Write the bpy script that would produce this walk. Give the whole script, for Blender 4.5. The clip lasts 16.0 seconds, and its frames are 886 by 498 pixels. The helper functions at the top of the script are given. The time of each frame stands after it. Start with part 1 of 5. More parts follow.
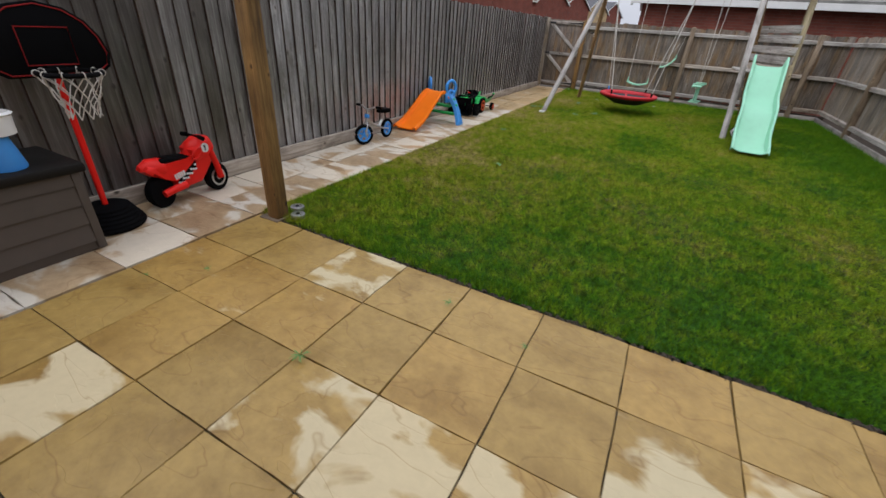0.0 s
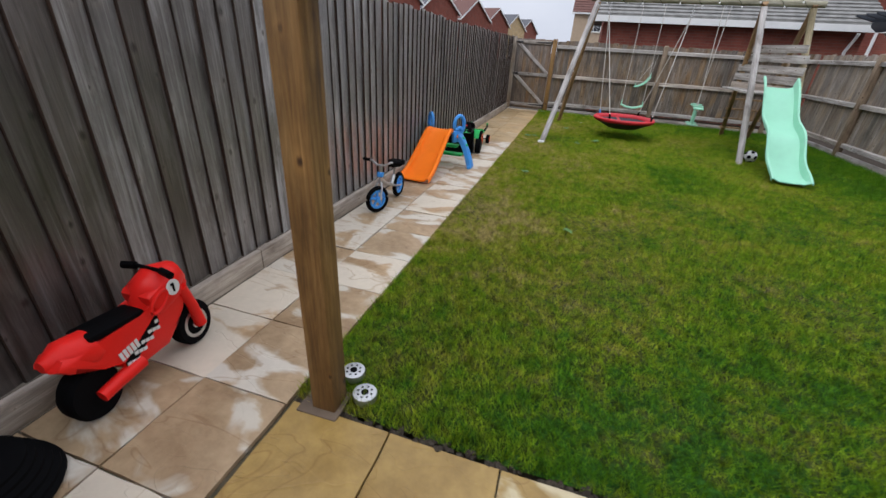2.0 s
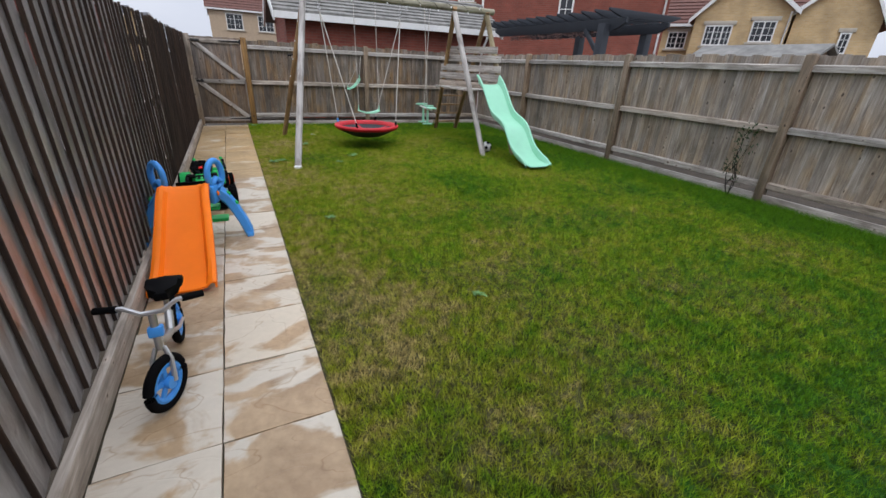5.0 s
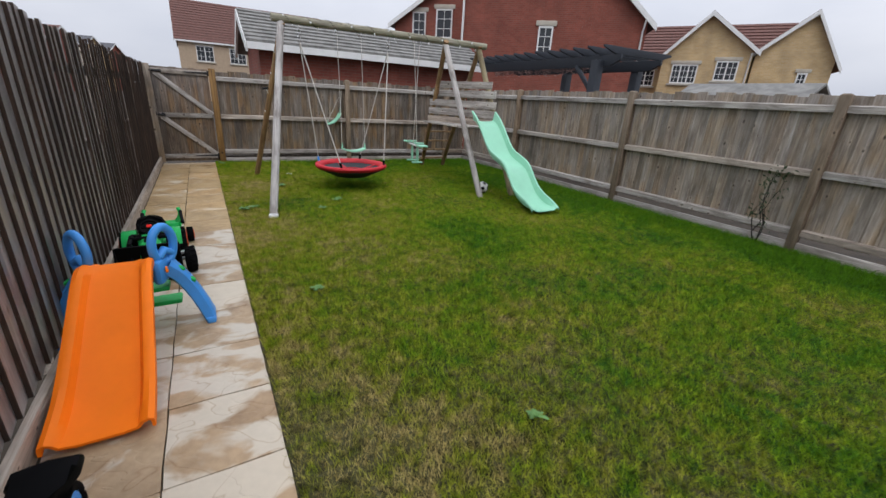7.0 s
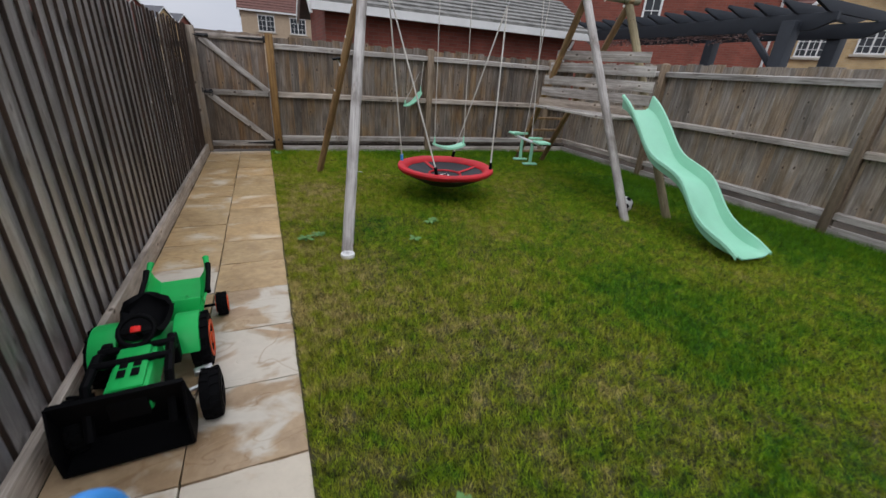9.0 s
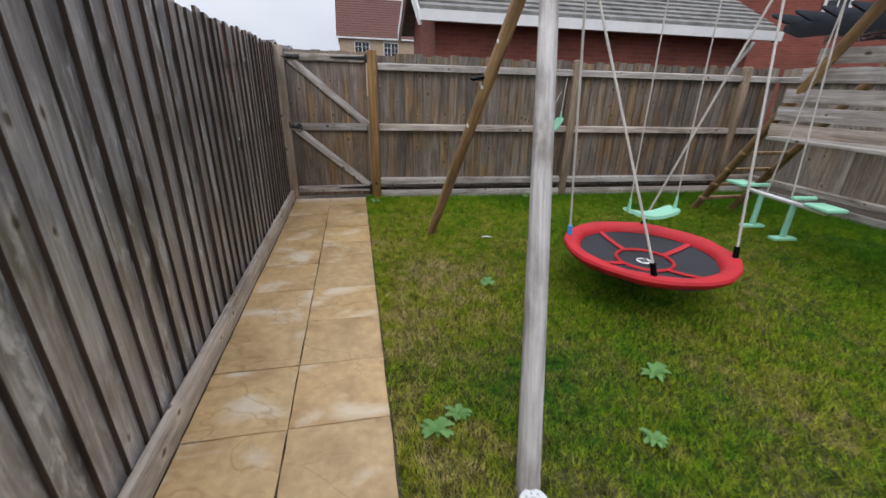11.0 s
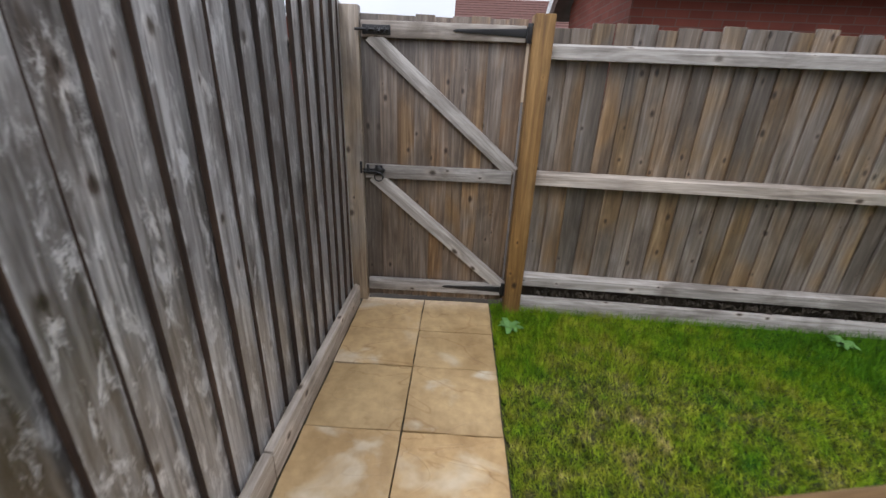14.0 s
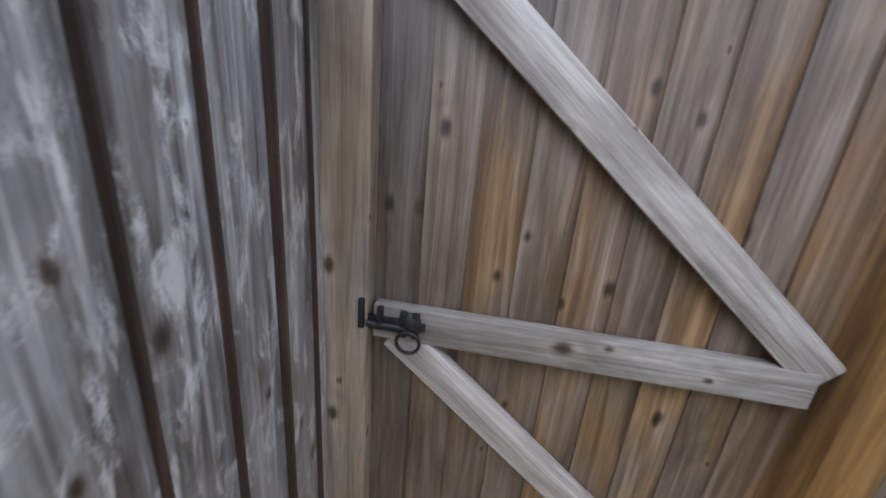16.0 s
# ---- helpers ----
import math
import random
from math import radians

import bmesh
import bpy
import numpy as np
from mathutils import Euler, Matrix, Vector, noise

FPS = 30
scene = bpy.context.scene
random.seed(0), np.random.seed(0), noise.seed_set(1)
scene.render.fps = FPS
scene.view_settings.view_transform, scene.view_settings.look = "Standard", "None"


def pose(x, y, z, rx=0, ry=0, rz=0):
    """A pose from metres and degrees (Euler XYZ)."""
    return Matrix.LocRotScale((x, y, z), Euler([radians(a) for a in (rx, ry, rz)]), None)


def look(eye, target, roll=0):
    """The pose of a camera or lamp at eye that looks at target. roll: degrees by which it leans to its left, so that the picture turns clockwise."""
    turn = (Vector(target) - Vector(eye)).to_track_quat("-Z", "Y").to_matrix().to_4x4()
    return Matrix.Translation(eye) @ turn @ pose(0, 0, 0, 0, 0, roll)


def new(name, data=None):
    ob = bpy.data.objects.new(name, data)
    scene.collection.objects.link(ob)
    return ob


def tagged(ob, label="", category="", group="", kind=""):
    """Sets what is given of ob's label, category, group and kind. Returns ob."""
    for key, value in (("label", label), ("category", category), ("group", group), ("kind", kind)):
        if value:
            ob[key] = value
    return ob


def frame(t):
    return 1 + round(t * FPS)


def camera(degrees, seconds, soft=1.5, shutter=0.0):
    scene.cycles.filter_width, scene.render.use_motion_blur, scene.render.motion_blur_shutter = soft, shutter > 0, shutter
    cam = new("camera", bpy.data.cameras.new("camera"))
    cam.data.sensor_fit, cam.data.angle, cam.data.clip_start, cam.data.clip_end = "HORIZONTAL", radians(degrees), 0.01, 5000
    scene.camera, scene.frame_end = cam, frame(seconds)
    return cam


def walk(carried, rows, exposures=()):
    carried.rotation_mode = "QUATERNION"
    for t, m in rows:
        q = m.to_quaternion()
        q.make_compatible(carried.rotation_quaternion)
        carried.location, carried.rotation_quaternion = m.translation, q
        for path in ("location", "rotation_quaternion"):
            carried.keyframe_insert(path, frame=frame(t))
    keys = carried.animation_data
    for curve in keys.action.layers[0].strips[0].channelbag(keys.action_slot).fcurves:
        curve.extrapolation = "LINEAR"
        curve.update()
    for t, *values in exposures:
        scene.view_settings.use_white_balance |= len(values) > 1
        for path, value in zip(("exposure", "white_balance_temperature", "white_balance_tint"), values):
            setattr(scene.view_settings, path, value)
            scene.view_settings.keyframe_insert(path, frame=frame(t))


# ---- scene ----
cam = camera(95.7, 16.0, soft=1.5, shutter=0.2)
METRES, EYE, TILT, LEAN, TURN = 14.3, 1.5, 0.0, 0.0, 26.2
ROWS = [
    (0.0, 0.0, 0.0, 0.0, 2.07, -29.28, -3.69),
    (0.5, -0.0203, 0.0283, 0.0007, 4.52, -27.93, -2.22),
    (1.0, -0.0386, 0.0589, 0.0024, 4.08, -22.77, -2.13),
    (1.5, -0.0596, 0.088, 0.0023, 1.63, -22.37, -2.24),
    (2.0, -0.0805, 0.1131, 0.0018, -8.26, -26.85, -3.24),
    (2.5, -0.101, 0.1417, 0.0004, -3.59, -25.63, -2.17),
    (3.0, -0.1165, 0.166, 0.0004, -10.5, -25.03, -0.37),
    (3.5, -0.1222, 0.1925, -0.0011, -11.03, -24.76, 0.35),
    (4.0, -0.1182, 0.2173, 0.0002, -18.58, -26.59, -1.24),
    (4.5, -0.1146, 0.2385, 0.0002, -42.94, -25.93, -2.13),
    (4.7, -0.1128, 0.2455, 0.0004, -50.2, -25.2, -2.3),
    (6.8, -0.0805, 0.2975, 0.0019, -55.6, -22.0, -3.1),
    (7.0, -0.0749, 0.3098, 0.0019, -55.91, -20.36, -3.18),
    (7.5, -0.0591, 0.3441, 0.0011, -50.59, -23.18, -3.36),
    (8.0, -0.0393, 0.3794, 0.0022, -46.18, -22.81, -2.7),
    (8.5, -0.0214, 0.4124, 0.0018, -51.86, -24.66, -2.36),
    (9.0, 0.0009, 0.4455, 0.0007, -48.81, -24.06, -3.75),
    (9.5, 0.0201, 0.4797, 0.0003, -50.04, -23.42, -3.62),
    (10.0, 0.0368, 0.514, -0.0011, -44.27, -22.78, -3.83),
    (10.2, 0.0430, 0.5275, -0.0012, -41.3, -22.6, -3.6),
    (12.3, 0.0945, 0.6662, 0.0038, -35.2, -22.0, -0.4),
    (12.5, 0.1, 0.6751, 0.0039, -33.29, -20.36, -0.08),
    (13.0, 0.116, 0.7084, 0.0031, -27.27, -21.17, 0.56),
    (13.5, 0.1311, 0.7429, 0.002, -28.71, -22.12, -1.51),
    (14.0, 0.1453, 0.7779, -0.0009, -23.56, -22.37, -2.26),
]
END = [
    (14.5, look((-3.134, 11.429, 1.475), (-3.138, 13.280, 0.735), -1.4)),
    (15.0, look((-3.150, 11.862, 1.450), (-3.214, 13.785, 0.875), -1.4)),
    (15.5, look((-3.242, 12.235, 1.420), (-3.508, 14.14, 0.861), 2.3)),
    (16.0, look((-3.376, 12.647, 1.440), (-3.64, 14.46, 0.78), 5.0)),
]
walk(cam, [(t, pose(0, 0, EYE, TILT, LEAN, TURN) @ pose(METRES * x, METRES * y, METRES * z, 90 + pitch, roll, yaw)) for t, x, y, z, yaw, pitch, roll in ROWS] + END,
     [(0.0, -0.2, 6150, 13), (0.5, -0.36, 6050, 13), (1.5, -0.28, 6000, 13), (2.0, -0.08, 6000, 13), (3.0, -0.2, 6000, 13), (4.5, -0.05, 6000, 13), (7.0, -0.2, 6100, 13), (8.0, -0.4, 6000, 13), (9.0, -0.36, 6100, 13), (9.5, -0.2, 6150, 13), (12.5, -0.05, 6000, 13), (14.0, 0.15, 6000, 13), (15.0, 0.36, 5700, 13), (16.0, 0.4, 5600, 13)])


# ---- sky, sun, exposure ----
def make_world():
    w = bpy.data.worlds.new("overcast_sky")
    w.use_nodes = True
    scene.world = w
    nt = w.node_tree
    nt.nodes.clear()
    out = nt.nodes.new("ShaderNodeOutputWorld")
    bg = nt.nodes.new("ShaderNodeBackground")
    sky = nt.nodes.new("ShaderNodeTexSky")
    sky.sky_type, sky.sun_disc = "NISHITA", False
    sky.sun_elevation, sky.sun_rotation = radians(48), radians(200)
    sky.air_density, sky.dust_density = 1.0, 4.0
    hsv = nt.nodes.new("ShaderNodeHueSaturation")
    hsv.inputs["Saturation"].default_value = 0.22
    nt.links.new(sky.outputs[0], hsv.inputs["Color"])
    tc = nt.nodes.new("ShaderNodeTexCoord")
    mp = nt.nodes.new("ShaderNodeMapping")
    mp.inputs["Scale"].default_value = (1.0, 1.0, 2.6)
    nt.links.new(tc.outputs["Generated"], mp.inputs[0])
    ns = nt.nodes.new("ShaderNodeTexNoise")
    ns.inputs["Scale"].default_value, ns.inputs["Detail"].default_value = 2.2, 5
    nt.links.new(mp.outputs[0], ns.inputs["Vector"])
    rp = nt.nodes.new("ShaderNodeValToRGB")
    rp.color_ramp.elements[0].color = (8.2, 8.5, 9.1, 1)
    rp.color_ramp.elements[1].color = (10.6, 10.7, 10.9, 1)
    rp.color_ramp.elements[0].position, rp.color_ramp.elements[1].position = 0.3, 0.7
    nt.links.new(ns.outputs["Fac"], rp.inputs[0])
    mx = nt.nodes.new("ShaderNodeMix")
    mx.data_type = "RGBA"
    mx.inputs["Factor"].default_value = 0.8
    nt.links.new(hsv.outputs[0], mx.inputs["A"])
    nt.links.new(rp.outputs[0], mx.inputs["B"])
    # a clouded sky is brightest overhead
    sp = nt.nodes.new("ShaderNodeSeparateXYZ")
    nt.links.new(tc.outputs["Generated"], sp.inputs[0])
    gr = nt.nodes.new("ShaderNodeMapRange")
    gr.inputs["From Min"].default_value, gr.inputs["From Max"].default_value = 0.12, 0.95
    gr.inputs["To Min"].default_value, gr.inputs["To Max"].default_value = 1.0, 2.0
    nt.links.new(sp.outputs["Z"], gr.inputs["Value"])
    up = nt.nodes.new("ShaderNodeVectorMath")
    up.operation = "SCALE"
    nt.links.new(mx.outputs["Result"], up.inputs[0])
    nt.links.new(gr.outputs[0], up.inputs["Scale"])
    nt.links.new(up.outputs[0], bg.inputs["Color"])
    bg.inputs["Strength"].default_value = 0.1
    nt.links.new(bg.outputs[0], out.inputs[0])


make_world()
sun = new("sun", bpy.data.lights.new("sun", "SUN"))
sun.data.energy, sun.data.angle, sun.data.color = 0.7, radians(25), (1.0, 0.97, 0.92)
sun.matrix_world = look((-3, -9, 12), (0, 0, 0))


# ---- materials ----
class Mat:
    """Small helper round a node material."""

    def __init__(self, name, rough=0.7, metal=0.0, spec=0.5):
        self.m = bpy.data.materials.new(name)
        self.m.use_nodes = True
        self.nt = self.m.node_tree
        self.p = self.nt.nodes["Principled BSDF"]
        self.p.inputs["Roughness"].default_value = rough
        self.p.inputs["Metallic"].default_value = metal
        self.p.inputs["Specular IOR Level"].default_value = spec

    def n(self, kind, **vals):
        nd = self.nt.nodes.new(kind)
        for k, v in vals.items():
            nd.inputs[k.replace("_", " ")].default_value = v
        return nd

    def l(self, a, b):
        self.nt.links.new(a, b)

    def coords(self, scale=(1, 1, 1), rand=False, kind="Object"):
        tc = self.n("ShaderNodeTexCoord")
        mp = self.n("ShaderNodeMapping", Scale=scale)
        src = tc.outputs[kind]
        if rand:
            oi = self.n("ShaderNodeObjectInfo")
            mul = self.n("ShaderNodeVectorMath")
            mul.operation = "SCALE"
            mul.inputs[0].default_value = (31.0, 17.0, 23.0)
            self.l(oi.outputs["Random"], mul.inputs["Scale"])
            add = self.n("ShaderNodeVectorMath")
            self.l(src, add.inputs[0])
            self.l(mul.outputs[0], add.inputs[1])
            src = add.outputs[0]
        self.l(src, mp.inputs[0])
        return mp.outputs[0]

    def noise(self, vec, scale, detail=4, rough=0.55, dist=0.0):
        nd = self.n("ShaderNodeTexNoise", Scale=scale, Detail=detail, Roughness=rough, Distortion=dist)
        self.l(vec, nd.inputs["Vector"])
        return nd.outputs["Fac"]

    def ramp(self, fac, stops):
        r = self.n("ShaderNodeValToRGB")
        e = r.color_ramp.elements
        while len(e) < len(stops):
            e.new(0.5)
        for el, (pos, col) in zip(e, stops):
            el.position = pos
            el.color = (*col, 1) if len(col) == 3 else (col[0],) * 3 + (1,)
        self.l(fac, r.inputs[0])
        return r.outputs[0]

    def mix(self, fac, a, b, blend="MIX"):
        mx = self.n("ShaderNodeMix")
        mx.data_type, mx.blend_type = "RGBA", blend
        for sock, val in (("Factor", fac), ("A", a), ("B", b)):
            if isinstance(val, bpy.types.NodeSocket):
                self.l(val, mx.inputs[sock])
            else:
                mx.inputs[sock].default_value = val if sock == "Factor" else (*val, 1)
        return mx.outputs["Result"]

    def color(self, sock):
        self.l(sock, self.p.inputs["Base Color"])

    def bump(self, sock, strength=0.3, dist=0.01):
        b = self.n("ShaderNodeBump", Strength=strength, Distance=dist)
        self.l(sock, b.inputs["Height"])
        self.l(b.outputs[0], self.p.inputs["Normal"])

    def rough(self, sock, lo, hi):
        mr = self.n("ShaderNodeMapRange")
        mr.inputs["To Min"].default_value, mr.inputs["To Max"].default_value = lo, hi
        self.l(sock, mr.inputs["Value"])
        self.l(mr.outputs[0], self.p.inputs["Roughness"])


def wood(name, dark, mid, light, axis=2, tint=0.35, knot=True, rough=0.75, wet=0.0, blotch=0.5, pale=0.0, warm=1.0, brown=0.0):
    """Sawn timber with long grain, knots with a pale ring, weather stains and a tint of its own for each piece."""
    m = Mat(name, rough, spec=0.5)
    sc = [9.0, 9.0, 9.0]
    sc[axis] = 0.42
    v = m.coords(tuple(sc), rand=True)
    grain = m.noise(v, 4.0, 6, 0.6, 0.9)
    fine = m.noise(v, 19, 3, 0.55, 0.2)
    tall = [3.0, 3.0, 3.0]
    tall[axis] = 1.1
    big = m.noise(m.coords(tuple(tall), rand=True), 1.6, 5, 0.62, 0.5)
    c = m.ramp(grain, [(0.28, dark), (0.5, mid), (0.72, light)])
    c = m.mix(1.0, c, m.ramp(fine, [(0.35, (0.87,)), (0.62, (1.07,))]), "MULTIPLY")
    c = m.mix(1.0, c, m.ramp(big, [(0.32, (1 - blotch, 1 - blotch * 1.05, 1 - blotch * 1.1)), (0.52, (1, 1, 1)), (0.68, (1.2, 1.2, 1.2))]), "MULTIPLY")
    height = m.mix(0.5, grain, fine)
    if brown:
        hue = m.noise(m.coords((2.4, 2.4, 0.9), rand=True), 1.5, 4, 0.55, 0.3)
        c = m.mix(1.0, c, m.ramp(hue, [(0.36, (0.95, 0.99, 1.06)), (0.5, (1, 1, 1)), (0.64, (1 + 0.12 * brown, 1 - 0.1 * brown, 1 - 0.42 * brown))]), "MULTIPLY")
    if pale:
        # ragged pale patches: glossy highlights put into the board colour
        rag = m.noise(m.coords((8, 8, 3.6), rand=True), 2.2, 7, 0.72, 0.45)
        spots = m.ramp(rag, [(0.52, (0.0,)), (0.62, (pale,)), (0.8, (pale,))])
        c = m.mix(spots, c, tuple(min(0.8, x * 1.3) for x in light))
    if knot:
        vo = m.n("ShaderNodeTexVoronoi", Scale=1.0, Randomness=1.0)
        vo.voronoi_dimensions = "2D"
        sx = m.n("ShaderNodeSeparateXYZ")
        m.l(m.coords((1, 1, 1), rand=True), sx.inputs[0])
        across = m.n("ShaderNodeMath")
        o1, o2 = [i for i in range(3) if i != axis]
        m.l(sx.outputs[o1], across.inputs[0])
        m.l(sx.outputs[o2], across.inputs[1])
        uv = m.n("ShaderNodeCombineXYZ")
        for k, (src, f) in enumerate(((across.outputs[0], 7.0), (sx.outputs[axis], 4.6))):
            mul = m.n("ShaderNodeMath")
            mul.operation = "MULTIPLY"
            mul.inputs[1].default_value = f
            m.l(src, mul.inputs[0])
            m.l(mul.outputs[0], uv.inputs[k])
        m.l(uv.outputs[0], vo.inputs["Vector"])
        wob = m.n("ShaderNodeMath")
        wob.operation = "MULTIPLY_ADD"
        wob.inputs[1].default_value = 0.09
        m.l(fine, wob.inputs[0])
        m.l(vo.outputs["Distance"], wob.inputs[2])
        pick = m.n("ShaderNodeSeparateColor")
        m.l(vo.outputs["Color"], pick.inputs[0])
        size = m.n("ShaderNodeMapRange")
        size.inputs["To Min"].default_value, size.inputs["To Max"].default_value = 0.4, 1.2
        m.l(pick.outputs[1], size.inputs["Value"])
        div = m.n("ShaderNodeMath")
        div.operation = "DIVIDE"
        m.l(wob.outputs[0], div.inputs[0])
        m.l(size.outputs[0], div.inputs[1])
        d = div.outputs[0]
        ring = m.ramp(d, [(0.06, (0.16, 0.13, 0.1)), (0.1, (0.34, 0.29, 0.25)), (0.13, (0.85, 0.82, 0.8)), (0.17, (1.22, 1.2, 1.18)), (0.34, (1, 1, 1))])
        which = m.ramp(pick.outputs[0], [(0.42, (0.0,)), (0.47, (1.0,))])
        c = m.mix(which, c, m.mix(1.0, c, ring, "MULTIPLY"))
        swell = m.ramp(d, [(0.05, (0.55,)), (0.1, (0.95,)), (0.3, (0.3,))])
        height = m.mix(m.mix(1.0, which, (0.55, 0.55, 0.55), "MULTIPLY"), height, swell)
    oi = m.n("ShaderNodeObjectInfo")
    tn = m.ramp(oi.outputs["Random"], [(0.0, (1 - tint,) * 3), (0.35, (1.0, 0.97, 0.93)), (0.7, (1 + tint * 0.4, 1 + tint * 0.35, 1 + tint * 0.3)), (1.0, (0.95, 0.95 - 0.11 * warm, 0.95 - 0.23 * warm))])
    m.color(m.mix(1.0, c, tn, "MULTIPLY"))
    if wet > 0.5:
        lump = m.noise(m.coords((1, 1, 0.5), rand=True), 20, 4, 0.6)
        m.bump(m.mix(0.4, height, lump), 0.9, 0.013)
    else:
        m.bump(height, 0.6, 0.006)
    if wet:
        m.p.inputs["Coat Weight"].default_value = wet
        m.p.inputs["Coat Roughness"].default_value = 0.3
    m.rough(grain, rough - 0.2, rough + 0.12)
    return m.m


def plain(name, col, rough=0.45, metal=0.0, vary=0.16, bump=0.12, scale=30, spec=0.5):
    """Moulded or painted stuff with faint mottling, grime and fine relief."""
    m = Mat(name, rough, metal, spec)
    v = m.coords()
    a = m.noise(v, 4, 5, 0.6)
    b = m.noise(v, scale * 4, 3, 0.5)
    lo = tuple(c * (1 - vary) for c in col)
    hi = tuple(min(1, c * (1 + vary * 0.6)) for c in col)
    m.color(m.ramp(a, [(0.3, lo), (0.7, hi)]))
    m.bump(b, bump, 0.002)
    m.rough(a, max(0.05, rough - 0.1), min(1, rough + 0.12))
    return m.m


def brick_mat(name, c1, c2, mortar, scale=1.0):
    m = Mat(name, 0.85)
    tc = m.n("ShaderNodeTexCoord")
    sp = m.n("ShaderNodeSeparateXYZ")
    m.l(tc.outputs["Object"], sp.inputs[0])
    ad = m.n("ShaderNodeMath")
    m.l(sp.outputs["X"], ad.inputs[0])
    m.l(sp.outputs["Y"], ad.inputs[1])
    cb = m.n("ShaderNodeCombineXYZ")
    m.l(ad.outputs[0], cb.inputs["X"])
    m.l(sp.outputs["Z"], cb.inputs["Y"])
    br = m.n("ShaderNodeTexBrick", Color1=(*c1, 1), Color2=(*c2, 1), Mortar=(*mortar, 1), Scale=1.0)
    br.inputs["Brick Width"].default_value, br.inputs["Row Height"].default_value = 0.225, 0.075
    br.inputs["Mortar Size"].default_value = 0.006
    m.l(cb.outputs[0], br.inputs["Vector"])
    big = m.noise(m.coords(), 1.2, 5)
    m.color(m.mix(1.0, br.outputs["Color"], m.ramp(big, [(0.3, (0.75,)), (0.7, (1.15,))]), "MULTIPLY"))
    m.bump(br.outputs["Fac"], -0.4, 0.006)
    return m.m


def slab_mat(name, deep, mid, pale, wet_lo, wet_hi, pale_amt):
    """Riven sandstone paving: veins, damp and dry patches."""
    m = Mat(name, 0.5)
    v = m.coords((1, 1, 1), rand=True)
    n1 = m.noise(v, 2.6, 6, 0.55, 0.5)
    n2 = m.noise(v, 17, 6, 0.65)
    n3 = m.noise(m.coords((1, 1.5, 1), rand=True), 3.0, 4, 0.5, 0.5)
    oi = m.n("ShaderNodeObjectInfo")
    c = m.ramp(n1, [(0.3, deep), (0.52, mid), (0.78, tuple(x * 1.1 for x in mid))])
    c = m.mix(1.0, c, m.ramp(n2, [(0.3, (0.8, 0.78, 0.75)), (0.65, (1.06, 1.06, 1.06))]), "MULTIPLY")
    ob = m.n("ShaderNodeMath")
    ob.operation = "MULTIPLY_ADD"
    ob.inputs[1].default_value, ob.inputs[2].default_value = pale_amt, -pale_amt * 0.5
    m.l(oi.outputs["Random"], ob.inputs[0])
    sm = m.n("ShaderNodeMath")
    m.l(n3, sm.inputs[0])
    m.l(ob.outputs[0], sm.inputs[1])
    dry = m.ramp(sm.outputs[0], [(wet_lo, (0.0,)), (wet_hi, (1.0,))])
    c = m.mix(dry, c, m.mix(n2, tuple(x * 0.8 for x in pale), pale))
    vein = m.noise(m.coords((1.0, 1.8, 1.0), rand=True), 1.25, 3, 0.5, 0.7)
    c = m.mix(1.0, c, m.ramp(vein, [(0.495, (1, 1, 1)), (0.499, (0.76, 0.69, 0.62)), (0.502, (0.82, 0.77, 0.72)), (0.506, (1.02, 1.02, 1.02)), (0.53, (1, 1, 1))]), "MULTIPLY")
    tn = m.ramp(oi.outputs["Random"], [(0.0, (0.93, 0.92, 0.89)), (0.5, (1, 1, 1)), (1.0, (1.06, 1.0, 0.92))])
    m.color(m.mix(1.0, c, tn, "MULTIPLY"))
    wv = m.noise(m.coords((1.0, 2.2, 1.0), rand=True), 2.0, 2, 0.4, 1.6)
    rid = m.ramp(wv, [(0.46, (0.4,)), (0.5, (0.15,)), (0.505, (0.62,)), (0.6, (0.5,))])
    m.bump(m.mix(0.25, rid, n2), 0.5, 0.012)
    m.rough(dry, 0.42, 0.85)
    return m.m


